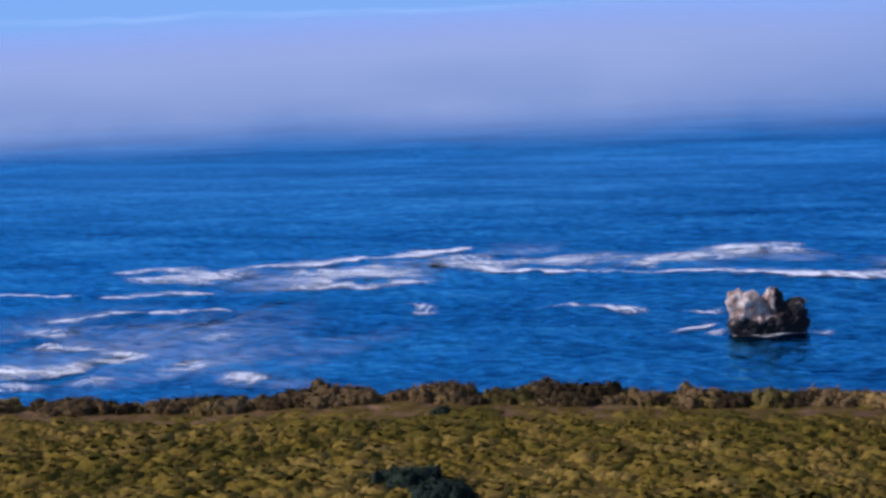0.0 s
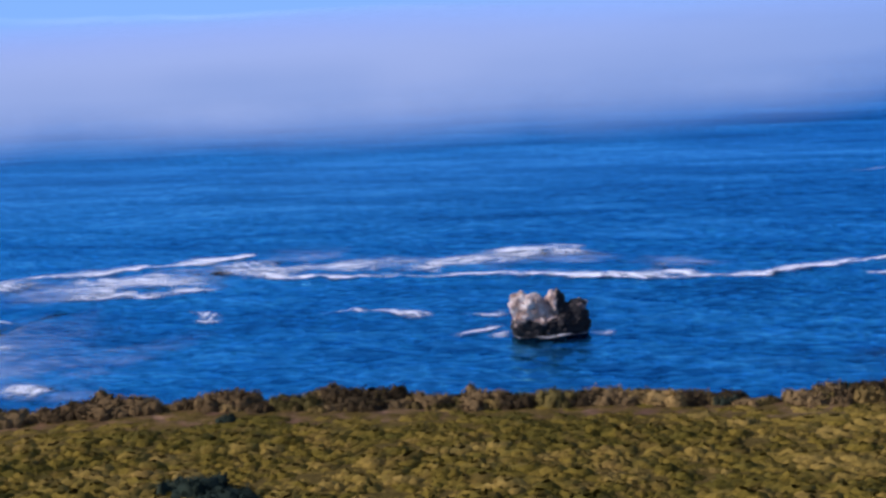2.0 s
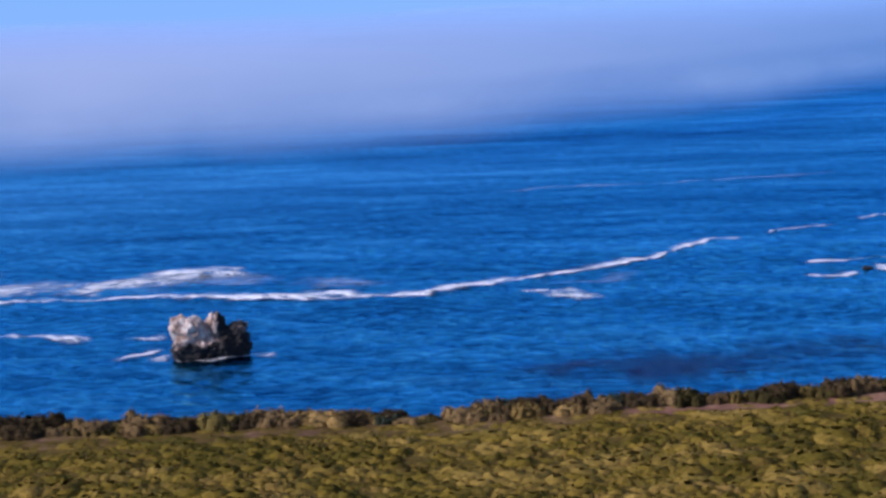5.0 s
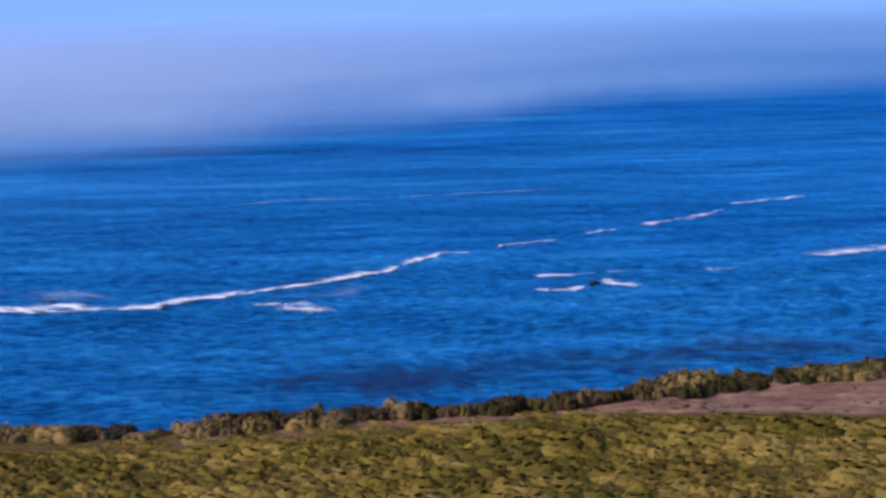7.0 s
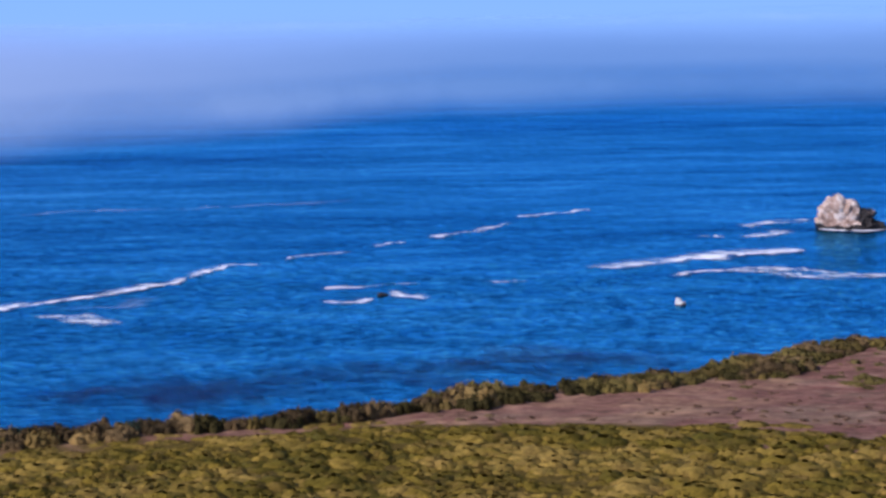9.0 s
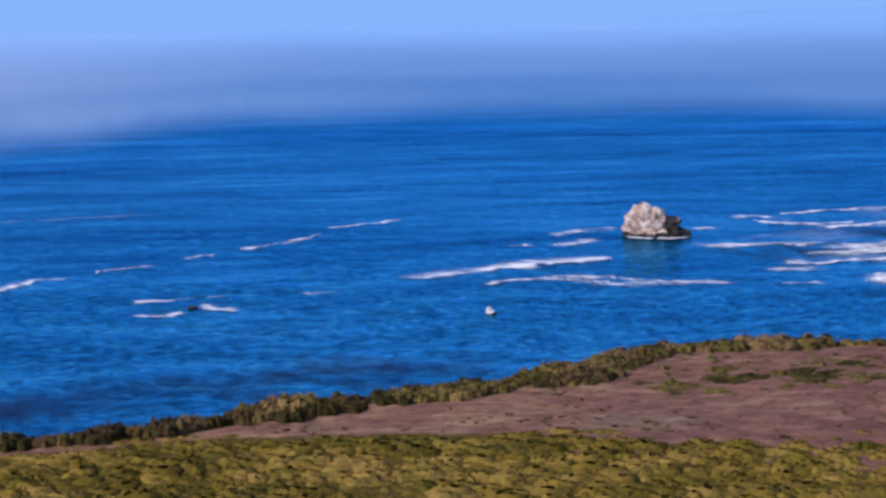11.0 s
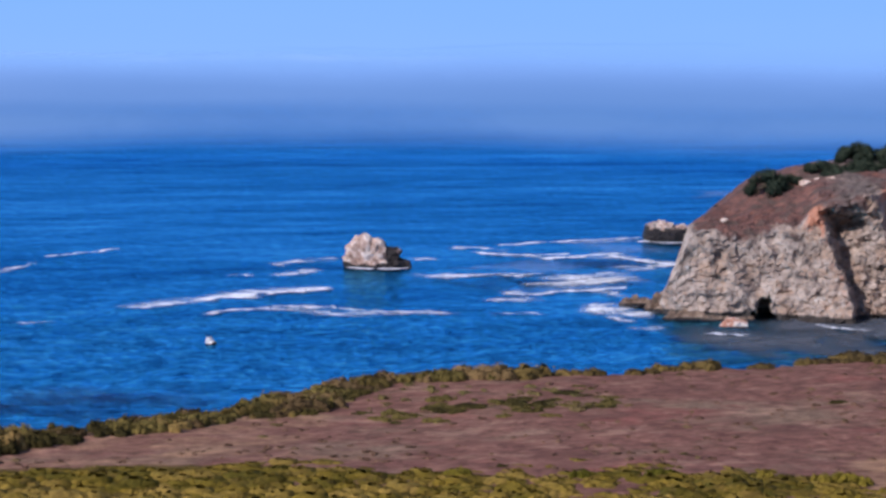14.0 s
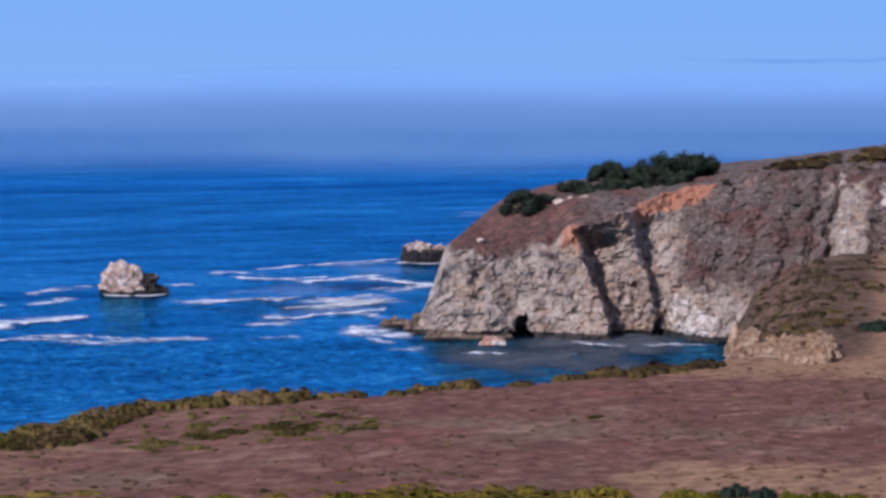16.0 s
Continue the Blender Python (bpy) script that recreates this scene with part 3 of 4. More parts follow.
def scrub_limit(az):
    """How far out the low scrub grows."""
    return np.interp(az, [-16, -11.6, -7, -3.6, 1.2, 5, 9.4, 12, 16, 18.5, 21, 26, 28, 60, 66], [131, 128.5, 124.5, 122, 119, 118.3, 116.8, 116.8, 116, 117.5, 119.6, 121, 122.3, 121, 124])


def land(az, d):
    """Height of the ground."""
    x, y = polar(az, d)
    e = edge_at(az) + 0.5 + 0.45 * vnoise(x / 5, y / 5, 2)
    z = np.maximum(35, 58.4 - 0.42 * np.maximum(0, d - 1.5)) + 0.35 * vnoise(x / 18, y / 18, 0) * sm(60, 80, d) + 0.06 * vnoise(x / 1.7, y / 1.7, 4)
    z = z + 0.033 * np.maximum(0, d - 180) * sm(58, 62, az)
    back = 1 - sm(-0.3, 0.35, np.cos(np.radians(az - 20)))
    z = np.where(back > 0, z * (1 - back) + (58.4 + 0.3 * d) * back, z)
    z = z - np.clip((d - e) * 3.2, 0, None) * (1 - back)
    # the rocky nose beside the cove
    drop = np.interp(az, [58.5, 58.75, 59.1, 59.4, 60.5, 61.8, 62.5], [15, 11, 8.5, 5.0, 2.0, 0.2, 0.0])
    rocky = 2.2 * ridged(x / 7, y / 7, 3) - 0.8 + 1.5 * ridged(x / 2.6, y / 2.6, 8) + 0.6 * fbm(x, y, 1)
    front = np.interp(az, [58.6, 59.4, 61.2, 62.5], [238, 222, 206, 190]) + 3 * vnoise(x / 5, y / 5, 7)
    nose = 35 + 0.033 * (d - 180) - drop - np.clip((front - d) * 2.2, 0, None) - np.clip((58.72 + 0.15 * vnoise(d / 6, 1, 1) - az) * 28, 0, None) - np.clip((d - 272) * 2.5, 0, None)
    nose = nose + rocky * np.maximum(np.maximum(sm(10, -4, d - front), sm(59.3, 58.8, az)), 0.25) * sm(62.4, 61.0, az)
    nose = np.where((az > 58) & (az < 62.5) & (d > 186), nose, -50)
    return np.maximum(np.maximum(z, nose), -6.0)


def build_ground():
    az = np.concatenate([np.arange(-36, 57, 0.4), np.arange(57, 64, 0.07), np.arange(64, 80, 0.6), np.arange(80, 324, 6.0)])
    d = np.concatenate([np.array([0.01, 0.6, 1.2]), np.arange(2, 90, 4.0), np.arange(90, 180, 0.7), np.arange(180, 198, 0.7), np.arange(198, 245, 0.25), np.arange(245, 300, 0.7), np.arange(300, 340, 4), np.geomspace(345, 1100, 16)])
    D, A = np.meshgrid(d, np.where(az > 180, az - 360, az), indexing="ij")
    X, Y = polar(A, D)
    Z = land(A, D)
    me = mesh_of("ground", np.stack([X, Y, Z], -1).reshape(-1, 3), sheet_faces(len(d), len(az), True)[:, ::-1])
    nose = sm(57.9, 58.4, A) * sm(64.5, 61.0, A) * sm(181, 192, D) * sm(300, 292, D)
    front = np.interp(A, [58.6, 59.4, 61.2, 62.5], [238, 222, 206, 190])
    mark(me, "flank", nose)
    mark(me, "tan", 0.75 * sm(53, 57, A) * np.maximum(sm(168, 180, D), sm(140, 131, D)) + 0.5 * sm(45, 38, A))
    # darker olive ground under and between the scrub, weaker on the strip beyond
    mark(me, "dark_floor", np.maximum(sm(scrub_limit(A) + 2.5, scrub_limit(A) - 3.0, D) * sm(60, 85, D) * (1 - 0.7 * sm(34, 42, A) * sm(108, 116, D)), 0.58 * sm(30, 18, A) * sm(85, 95, D)))
    mark(me, "bluff", nose * np.maximum(sm(front + 9, front, D), sm(59.0, 58.75, A)) * sm(60.7, 60.3, A))
    me.materials.append(SOIL)
    return tagged(new("ground", me), "reddish brown bare soil of a flat coastal terrace", "ground", kind="structure")


build_ground()


# ---- headland ----
def build_headland():
    az = np.concatenate([np.arange(49.2, 66, 0.028), np.arange(66, 84, 0.5)])
    base = np.interp(az, [49.2, 49.6, 50.3, 51.1, 52.1, 52.5, 53.1, 54, 55.43, 56.0, 56.7, 57.2, 58, 60, 66, 84], [500, 486, 479, 477, 478, 479, 478, 476, 471, 475, 479, 478, 474, 470, 470, 470])
    top = np.interp(az, [49.2, 49.5, 49.9, 50.3, 50.6, 51.3, 52.3, 53.6, 54.1, 55.4, 56.4, 57.9, 59.1, 61, 63, 70, 84], [-2.5, 0.5, 5, 14, 19.5, 20.0, 19.3, 19.8, 25.3, 27.5, 31.8, 34.5, 37, 37.5, 38.5, 42, 50])
    sky_z = np.interp(az, [49.2, 49.9, 50.5, 51.5, 52.3, 53.9, 54.9, 58.4, 60.3, 62.9, 70, 84], [-2.4, 5.2, 19.9, 24.5, 29.5, 33.5, 34.8, 37.6, 39.6, 43.5, 48, 56])
    lean = np.interp(az, [49, 51, 54, 55.6, 56.8, 58, 61, 66], [0.42, 0.48, 0.6, 0.8, 1.15, 1.5, 1.5, 1.4])
    bow = np.interp(az, [55.4, 57.2], [1.0, 1.55])
    h = np.concatenate([np.linspace(-0.12, 1, 190), 1 + np.linspace(0, 1, 60)[1:], 2 + np.linspace(0, 1, 40)[1:]])
    Hh, A = np.meshgrid(h, az, indexing="ij")
    hc = np.clip(Hh, -0.12, 1)
    t, sz, b, ln, bw = (np.broadcast_to(q, A.shape) for q in (top, sky_z, base, lean, bow))
    up2, up3 = np.clip(Hh - 1, 0, 1), np.clip(Hh - 2, 0, 1)
    z = np.maximum(hc * t, -3) + (np.maximum(sz, t) - t) * up2 ** 0.85
    z = z * (1 - sm(0.25, 1, up3)) - 4 * sm(0.6, 1, up3)
    c = np.clip(hc, 0, 1)
    d = b + c**bw * t * ln + (46 * up2 + 110 * up3) * (0.12 + 0.88 * sm(50.2, 52.2, A))
    # the buttress that climbs to the left, with two deep gullies on its right and a rib between them
    sway = 0.10 * vnoise(z / 5, 2, 2) + 0.05 * vnoise(z / 1.8, 5, 1)
    edge = 55.3 - 1.15 * c + sway
    second = 56.62 - 0.95 * c - sway
    face = 1 - up2
    fade = sm(1.02, 0.78, c) * face
    d = d + (11.5 * sm(0, 0.16, A - edge) * sm(1.6, 0.75, A - edge) + 7.0 * sm(-0.05, 0.14, A - second) * sm(0.8, 0.1, A - second)) * fade
    cut = sm(0, 0.25, A - edge) * sm(57.4, 56.3, A + 0.5 * c) * face
    # shallow gullies on the left face and on the sloping wall to the right
    for a0, slant, wd, amt in ((51.35, 0.5, 0.16, 0.9), (52.3, -0.6, 0.2, 0.9), (53.3, -0.9, 0.16, 1.3), (54.1, -1.0, 0.12, 1.3), (58.4, 0.9, 0.2, 2.6), (59.3, 1.2, 0.22, 2.4), (60.2, 0.9, 0.2, 3.0), (60.95, 0.5, 0.2, 4.5), (61.4, 0.4, 0.11, 6.0), (62.4, 0.5, 0.22, -4.0)):
        d = d + amt * np.exp(-((A - a0 - slant * (c - 0.5) - sway) / wd) ** 2) * sm(0.03, 0.3, c) * face
    # sea caves
    for a0, wd, hi in ((52.7, 0.42, 5.6), (56.6, 0.24, 4.2)):
        d = d + 9 * sm(1.05, 0.7, np.abs((A - a0) / wd + 0.25 * z / hi) ** 1.4 + np.maximum(z, 0) / hi + 0.35 * vnoise(A * 9, z / 1.3, 2))
    X, Y = polar(A, d)
    amp = sm(49.2, 50.2, A)
    j1, b1 = cells((X + 0.6 * z) / 3.4, Y / 3.4, (z - 0.5 * X) / 2.6)
    j2, b2 = cells((X + 0.6 * z) / 1.25, Y / 1.25, (z - 0.5 * X) / 1.0)
    rough = 0.9 * ridged(X / 15, Y / 15, z / 11) + 0.9 * ridged((X + z) / 6, Y / 6, (z - 0.6 * X) / 4.0) + 0.7 * ridged((X + z) / 2.8, Y / 2.8, (z - 0.6 * X) / 2.0) + 1.0 * fbm(X / 2.6, Y / 2.6, z / 2.2, 4)
    rough = rough + 0.45 * (b1 - 0.5) - 0.2 * np.exp(-j1 * 7) + 0.6 * (b2 - 0.5) - 0.25 * np.exp(-j2 * 6)
    d = d - rough * amp * (0.2 + 0.8 * face) * (1 + 0.6 * cut)
    z = z + (1.0 * fbm(X / 7, Y / 7, z / 7) + 0.5 * ridged(X / 3, Y / 3, z / 3) + 0.35 * fbm(X / 1.2, Y / 1.2, z)) * amp * (0.6 + 0.2 * face) * (1 - up3)
    A2 = A + (0.10 * ridged(X / 6 + 40, Y / 6, z / 6) + 0.05 * fbm(X / 2, Y / 2, z / 2 + 9, 2)) * sm(49.2, 49.8, A) * (1 - 0.8 * up2)
    X, Y = polar(A2, d)
    me = mesh_of("headland", np.stack([X, Y, z], -1).reshape(-1, 3), sheet_faces(len(h), len(az))[:, ::-1], False)
    mark(me, "soil", sm(50.3, 50.9, A) * np.maximum(sm(0.80, 1.14, Hh + 0.16 * vnoise(X / 6, Y / 6, 4) + 0.07 * vnoise(X / 2, Y / 2, 4)), 0.80 * sm(56.4, 57.8, A) * sm(0.15, 0.45, c) * (1 - 0.75 * np.exp(-((A - 61.9) / 0.55) ** 2))))
    mark(me, "orange", 1.05 * np.exp(-((A - 57.0) / 1.25) ** 4) * np.exp(-((Hh - 0.98) / 0.1) ** 4) + 0.85 * np.exp(-((A - 54.05) / 0.4) ** 2) * np.exp(-((Hh - 0.98) / 0.12) ** 2) + 0.5 * np.exp(-((A - 59.1) / 0.4) ** 2) * np.exp(-((Hh - 0.95) / 0.1) ** 2) + 0.5 * np.exp(-((A - edge + 0.08) / 0.14) ** 2) * face)
    mark(me, "white", 0.66 * np.exp(-((A - 57.5) / 0.95) ** 4) * np.exp(-((z - 5) / 6.5) ** 4) + 0.5 * np.exp(-((A - 54.2) / 0.8) ** 2) * np.exp(-((z - 4) / 4) ** 2) + 0.5 * np.exp(-((A - 61.75) / 0.25) ** 2) * sm(0.3, 0.5, c) * face + 0.8 * np.exp(-((A - 63.0) / 0.35) ** 2) * np.exp(-((z - 33) / 5) ** 2))
    mark(me, "red", 0.9 * sm(55.2, 53.6, A) * sm(0.86, 1.05, Hh))
    # only the wet waterline on the headland
    mark(me, "wet_shade", sm(2.6, 0.3, z))
    me.materials.append(CLIFF)
    return tagged(new("headland", me), "grey and rust coloured rocky headland cliff above a cove", "cliff", kind="structure")


build_headland()


# ---- rocks in the sea ----
def ball(level):
    bm = bmesh.new()
    bmesh.ops.create_icosphere(bm, subdivisions=level, radius=1.0)
    v = np.array([q.co[:] for q in bm.verts])
    f = np.array([[q.index for q in p.verts] for p in bm.faces])
    bm.free()
    return v, f


BALL6, BALL4 = ball(6), ball(4)


def rock(name, label, az, d, lumps, seed, ball_of=None, wet_to=2.2, group="sea rocks", ground=0.0, material=None, shade_from=None):
    """One craggy rock. A lump: right, back, up, half width, half depth, half height, in metres."""
    bv, f = ball_of or BALL6
    heart = np.array([0, 0, 0.4])
    far = np.zeros(len(bv))
    for r, b, u, wx, wy, wz in lumps:
        w = np.array([wx, wy, wz])
        o, q = (heart - (r, b, u)) / w, bv / w
        qa, qb, qc = (q * q).sum(1), (q * o).sum(1), (o * o).sum() - 1
        root = qb * qb - qa * qc
        far = np.maximum(far, np.where(root > 0, (-qb + np.sqrt(np.maximum(root, 0))) / qa, 0))
    v = heart + bv * far[:, None]
    size = max(p[5] for p in lumps)
    q = v + seed * 7.3
    j1, b1 = cells(*(q / (0.42 * size)).T)
    j2, b2 = cells(*(q / (0.17 * size)).T)
    push = 0.07 * size * ridged(*(q / (0.8 * size)).T, 2) + 0.26 * size * (b1 - 0.5) - 0.16 * size * np.exp(-j1 * 9) + 0.11 * size * (b2 - 0.5) - 0.05 * size * np.exp(-j2 * 7) + 0.03 * size * fbm(*(q / (0.07 * size)).T, 2)
    v = v + bv * (push * np.minimum(1, far / size))[:, None]
    me = mesh_of(name, v, f, False)
    # besides the wet foot, the side away from the sun is painted dark
    mark(me, "wet_shade", sm(wet_to, wet_to * 0.1, v[:, 2]) if wet_to > 0 else np.zeros(len(v)) - 1) if shade_from is None else mark(me, "wet_shade", np.maximum(sm(wet_to, wet_to * 0.1, v[:, 2]), 0.74 * sm(shade_from - 1.2, shade_from + 1.2, v[:, 0] + 0.25 * v[:, 1])))
    me.materials.append(material or SEA_ROCK)
    ob = new(name, me)
    x, y = polar(az, d)
    ob.matrix_world = pose(x, y, ground, 0, 0, -az)
    return tagged(ob, label, "rock", group)


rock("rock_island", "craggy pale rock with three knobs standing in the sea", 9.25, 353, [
    (0, 0, 1.2, 7.2, 4.5, 3.4), (-0.4, 0.4, 3.4, 5.9, 3.0, 2.6), (-5.2, 0, 5.2, 1.9, 2.0, 2.7), (-2.9, -0.6, 4.5, 2.5, 2.6, 3.2), (1.0, 0.4, 5.0, 2.1, 2.2, 2.9), (4.9, 0.3, 3.6, 2.0, 2.2, 2.8), (2.2, -1.9, 2.3, 1.9, 1.8, 1.9), (-4.6, -1.6, 2.4, 2.2, 2.0, 2.0)], 1, wet_to=5.6, shade_from=0.2)
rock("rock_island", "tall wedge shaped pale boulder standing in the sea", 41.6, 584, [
    (0, 0, 0.4, 9.6, 6.5, 2.5), (-4.2, 0, 4.4, 3.9, 4.0, 5.6), (-6.6, -0.3, 2.4, 3.3, 3.5, 4.4), (-0.4, 0, 3.4, 3.6, 4.0, 4.9), (3.8, 0.3, 2.0, 3.4, 3.6, 3.7), (7.2, 0.5, 0.5, 2.6, 3.0, 1.9)], 2, wet_to=2.4, shade_from=1.4)
rock("rock_island", "low flat topped dark rock with a pale cap", 49.9, 684, [
    (0, 0, 1.6, 8.6, 6, 3.6), (-2.2, 0.4, 4.2, 5.4, 4, 2.7), (4.6, 0, 3.2, 4.4, 3.6, 2.6)], 3, wet_to=9.5)
rock("sea_rock", "small pale topped rock just above the water", 36.79, 421, [(0.2, 0, 0.1, 1.15, 1.0, 0.8), (-0.25, 0, 0.8, 0.7, 0.6, 0.85)], 4, BALL4, wet_to=0.4, shade_from=0.5, material=PALE_ROCK)
rock("sea_rock", "low dark rock at the foot of the headland", 48.95, 497, [(0, 0, 0.3, 3.2, 2.2, 1.5), (-1.6, 0, 0.8, 1.2, 1.2, 1.3), (0.6, 0.3, 1.0, 1.3, 1.3, 1.7), (2.8, 1, 0.5, 1.8, 1.6, 1.6)], 5, wet_to=1.4, material=FOOT_ROCK)
rock("sea_rock", "dark brown rock at the foot of the headland", 49.62, 487, [(0, 0, 0.6, 2.6, 2.2, 2.4), (0.5, 0.4, 2.4, 1.5, 1.5, 2.3), (-1.3, 0, 1.4, 1.2, 1.2, 1.6), (1.8, -2, 0.4, 2.4, 1.8, 1.6)], 6, wet_to=1.4, material=FOOT_ROCK)
rock("sea_rock", "low brown rocks in the foam below the cliff", 50.4, 474, [(0, 0, 0, 4.6, 2.2, 1.2), (-2.4, 0, 0.5, 1.4, 1.2, 1.4), (0.4, 0.2, 0.6, 1.7, 1.4, 1.6), (3.6, 0.6, 0.3, 2.2, 1.7, 1.6)], 7, wet_to=0.8, material=FOOT_ROCK)
rock("sea_rock", "small dark rock awash amid white foam", 28.16, 437, [(0, 0, 0, 0.9, 0.8, 0.6), (0.7, 0.3, 0, 0.8, 0.7, 0.5)], 9, BALL4, wet_to=2.5)
rock("sea_rock", "round rust coloured rock awash in the cove", 51.85, 462, [(0, 0, 0.2, 2.5, 1.9, 2.0), (1.6, 0.3, 0.2, 2.0, 1.6, 1.4), (-1.6, 0, 0, 1.6, 1.3, 1.0)], 8, BALL4, wet_to=0.3, material=RUST_ROCK)

def build_foot_rocks():
    """Broken dark rocks along the waterline under the headland."""
    g = np.random.default_rng(12)
    for k in range(12):
        a = 50.0 + 2.5 * (k + g.uniform(0.1, 0.9)) / 12
        d = np.interp(a, [50, 50.4, 51.1, 52.6], [480, 476, 474, 475]) - g.uniform(0, 3.5)
        w = g.uniform(0.9, 2.2)
        tall = w * g.uniform(0.5, 0.95)
        lumps = [(0, 0, 0, w, w * 0.8, tall)] + [(g.uniform(-0.9, 0.9) * w, g.uniform(-0.4, 0.4) * w, g.uniform(0, 0.6) * tall, w * g.uniform(0.35, 0.6), w * g.uniform(0.35, 0.6), tall * g.uniform(0.5, 0.9)) for _ in range(2)]
        rock("sea_rock", "broken dark brown rock at the waterline of the headland", a, d, lumps, 70 + k, BALL4, wet_to=1.0, material=FOOT_ROCK)


build_foot_rocks()


def build_bluff_rocks():
    """The broken orange tan rock that ends the terrace above the cove, and loose rocks before it."""
    g = np.random.default_rng(58)
    for k in range(44):
        steep = k < 26
        a = g.uniform(58.75, 59.95) if steep else g.uniform(59.9, 61.6)
        if steep:
            d = np.interp(a, [58.6, 59.4, 60.2], [236, 221, 212]) - g.uniform(2, 6)
            w = g.uniform(0.9, 2.0)
            tall = w * g.uniform(0.8, 1.5)
            foot = np.interp(a, [58.75, 59.0, 59.3, 59.95], [30.4, 32.4, 33.8, 33.4]) - g.uniform(0, 1) * 6.0 - tall
        else:
            d = np.interp(a, [59.9, 61.6], [192, 184]) + g.uniform(-4, 6)
            w = g.uniform(0.5, 1.25)
            tall = w * g.uniform(0.6, 1.2)
            foot = float(land(np.array(a), np.array(d)))
        lumps = [(0, 0, 0.2 * tall, w, w * 0.9, tall)] + [(g.uniform(-0.8, 0.8) * w, g.uniform(-0.5, 0.5) * w, g.uniform(0, 0.6) * tall, w * g.uniform(0.4, 0.7), w * g.uniform(0.4, 0.7), tall * g.uniform(0.4, 0.8)) for _ in range(3)]
        rock("bluff_rock", "craggy orange tan rock of the bluff above the cove" if steep else "loose orange tan rock on the terrace", a, d, lumps, 40 + k, BALL4, wet_to=-5, group="bluff rocks", ground=foot, material=TAN_ROCK)


build_bluff_rocks()


# ---- plants ----
def mound(seed, leaves, leaf, flat=0.5, lobes=4, seg=12, rings=4, size=(0.36, 0.56), lie=0.8):
    """Places and faces of a bush of half width one: several overlapping lobes with leaf sprays standing out of them."""
    g = np.random.default_rng(seed)
    V, F, n = [], [], 0
    spots = [(0.0, 0.0, 0.72, 1.0)]
    for i in range(lobes):
        a = 2 * math.pi * (i + g.uniform(-0.3, 0.3)) / lobes
        r = g.uniform(0.35, 0.72)
        spots.append((r * math.cos(a), r * math.sin(a), g.uniform(*size), g.uniform(0.5, 1.05)))
    th = np.linspace(0, 2 * np.pi, seg, endpoint=False)
    for cx, cy, r, h in spots:
        v = []
        for k in range(rings):
            ph = k / (rings - 0.5) * np.pi / 2
            v.append(np.stack([np.cos(th) * math.cos(ph), np.sin(th) * math.cos(ph), np.full(seg, math.sin(ph))], -1))
        v = np.concatenate(v)
        wob = 1 + 0.3 * vnoise(v[:, 0] * 2.4 + seed + cx * 5, v[:, 1] * 2.4, v[:, 2] * 2.4)
        v = v * wob[:, None] * (r * 0.84, r * 0.84, flat * 1.6 * h) + (cx, cy, 0)
        V.append(v)
        F.append(sheet_faces(rings, seg, True) + n)
        n += len(v)
        m = int(leaves * r / sum(p[2] for p in spots))
        nrm = g.normal(size=(m, 3))
        nrm[:, 2] = np.abs(nrm[:, 2])
        nrm /= np.linalg.norm(nrm, axis=1)[:, None]
        wob = 1 + 0.3 * vnoise(nrm[:, 0] * 2.4 + seed + cx * 5, nrm[:, 1] * 2.4, nrm[:, 2] * 2.4)
        p = nrm * wob[:, None] * (r * 0.9, r * 0.9, flat * 1.75 * h) + (cx, cy, 0)
        side = np.cross(nrm, g.normal(size=(m, 3)))
        side /= np.linalg.norm(side, axis=1)[:, None] + 1e-9
        tip = np.cross(side, nrm) * 0.75 + nrm * g.uniform(0.0, lie, (m, 1)) + g.normal(size=(m, 3)) * 0.2
        tip /= np.linalg.norm(tip, axis=1)[:, None]
        s = leaf * g.uniform(0.55, 1.4, (m, 1))
        lv = np.stack([p - side * s * 0.5, p + side * s * 0.5, p + side * s * 0.2 + tip * s, p - side * s * 0.2 + tip * s], 1).reshape(-1, 3)
        V.append(lv)
        F.append(np.arange(4 * m).reshape(-1, 4) + n)
        n += 4 * m
    return np.concatenate(V), np.concatenate(F), None


def field(name, protos, places, material, label, category):
    """Many plants that nobody could count, as one mesh. A place: x, y, z, turn, half width, height, tint."""
    places = np.asarray(places)
    pick = np.arange(len(places)) % len(protos)
    V, F, Tn, n = [], [], [], 0
    for k, (v, f, cap) in enumerate(protos):
        P = places[pick == k]
        co, si = np.cos(P[:, 3])[:, None], np.sin(P[:, 3])[:, None]
        x = P[:, 0:1] + (v[None, :, 0] * co - v[None, :, 1] * si) * P[:, 4:5]
        y = P[:, 1:2] + (v[None, :, 0] * si + v[None, :, 1] * co) * P[:, 4:5]
        z = P[:, 2:3] + v[None, :, 2] * P[:, 5:6]
        V.append(np.stack([x, y, z], -1).reshape(-1, 3))
        F.append((f[None] + (np.arange(len(P)) * len(v))[:, None, None]).reshape(-1, 4) + n)
        Tn.append(np.repeat(P[:, 6], len(v)))
        n += len(P) * len(v)
    me = mesh_of(name, np.concatenate(V), np.concatenate(F), True)
    mark(me, "tint", np.concatenate(Tn))
    me.materials.append(material)
    return tagged(new(name, me), label, category, kind="stuff")


def scatter(count, az0, az1, d0, d1, seed):
    g = np.random.default_rng(seed)
    az = g.uniform(az0, az1, count)
    d = np.sqrt(g.uniform(d0**2, d1**2, count))
    return g, az, d


BUSHES = [mound(s, 32, 0.11, 0.36, 3, 8, 3, lie=0.25) for s in range(8)]
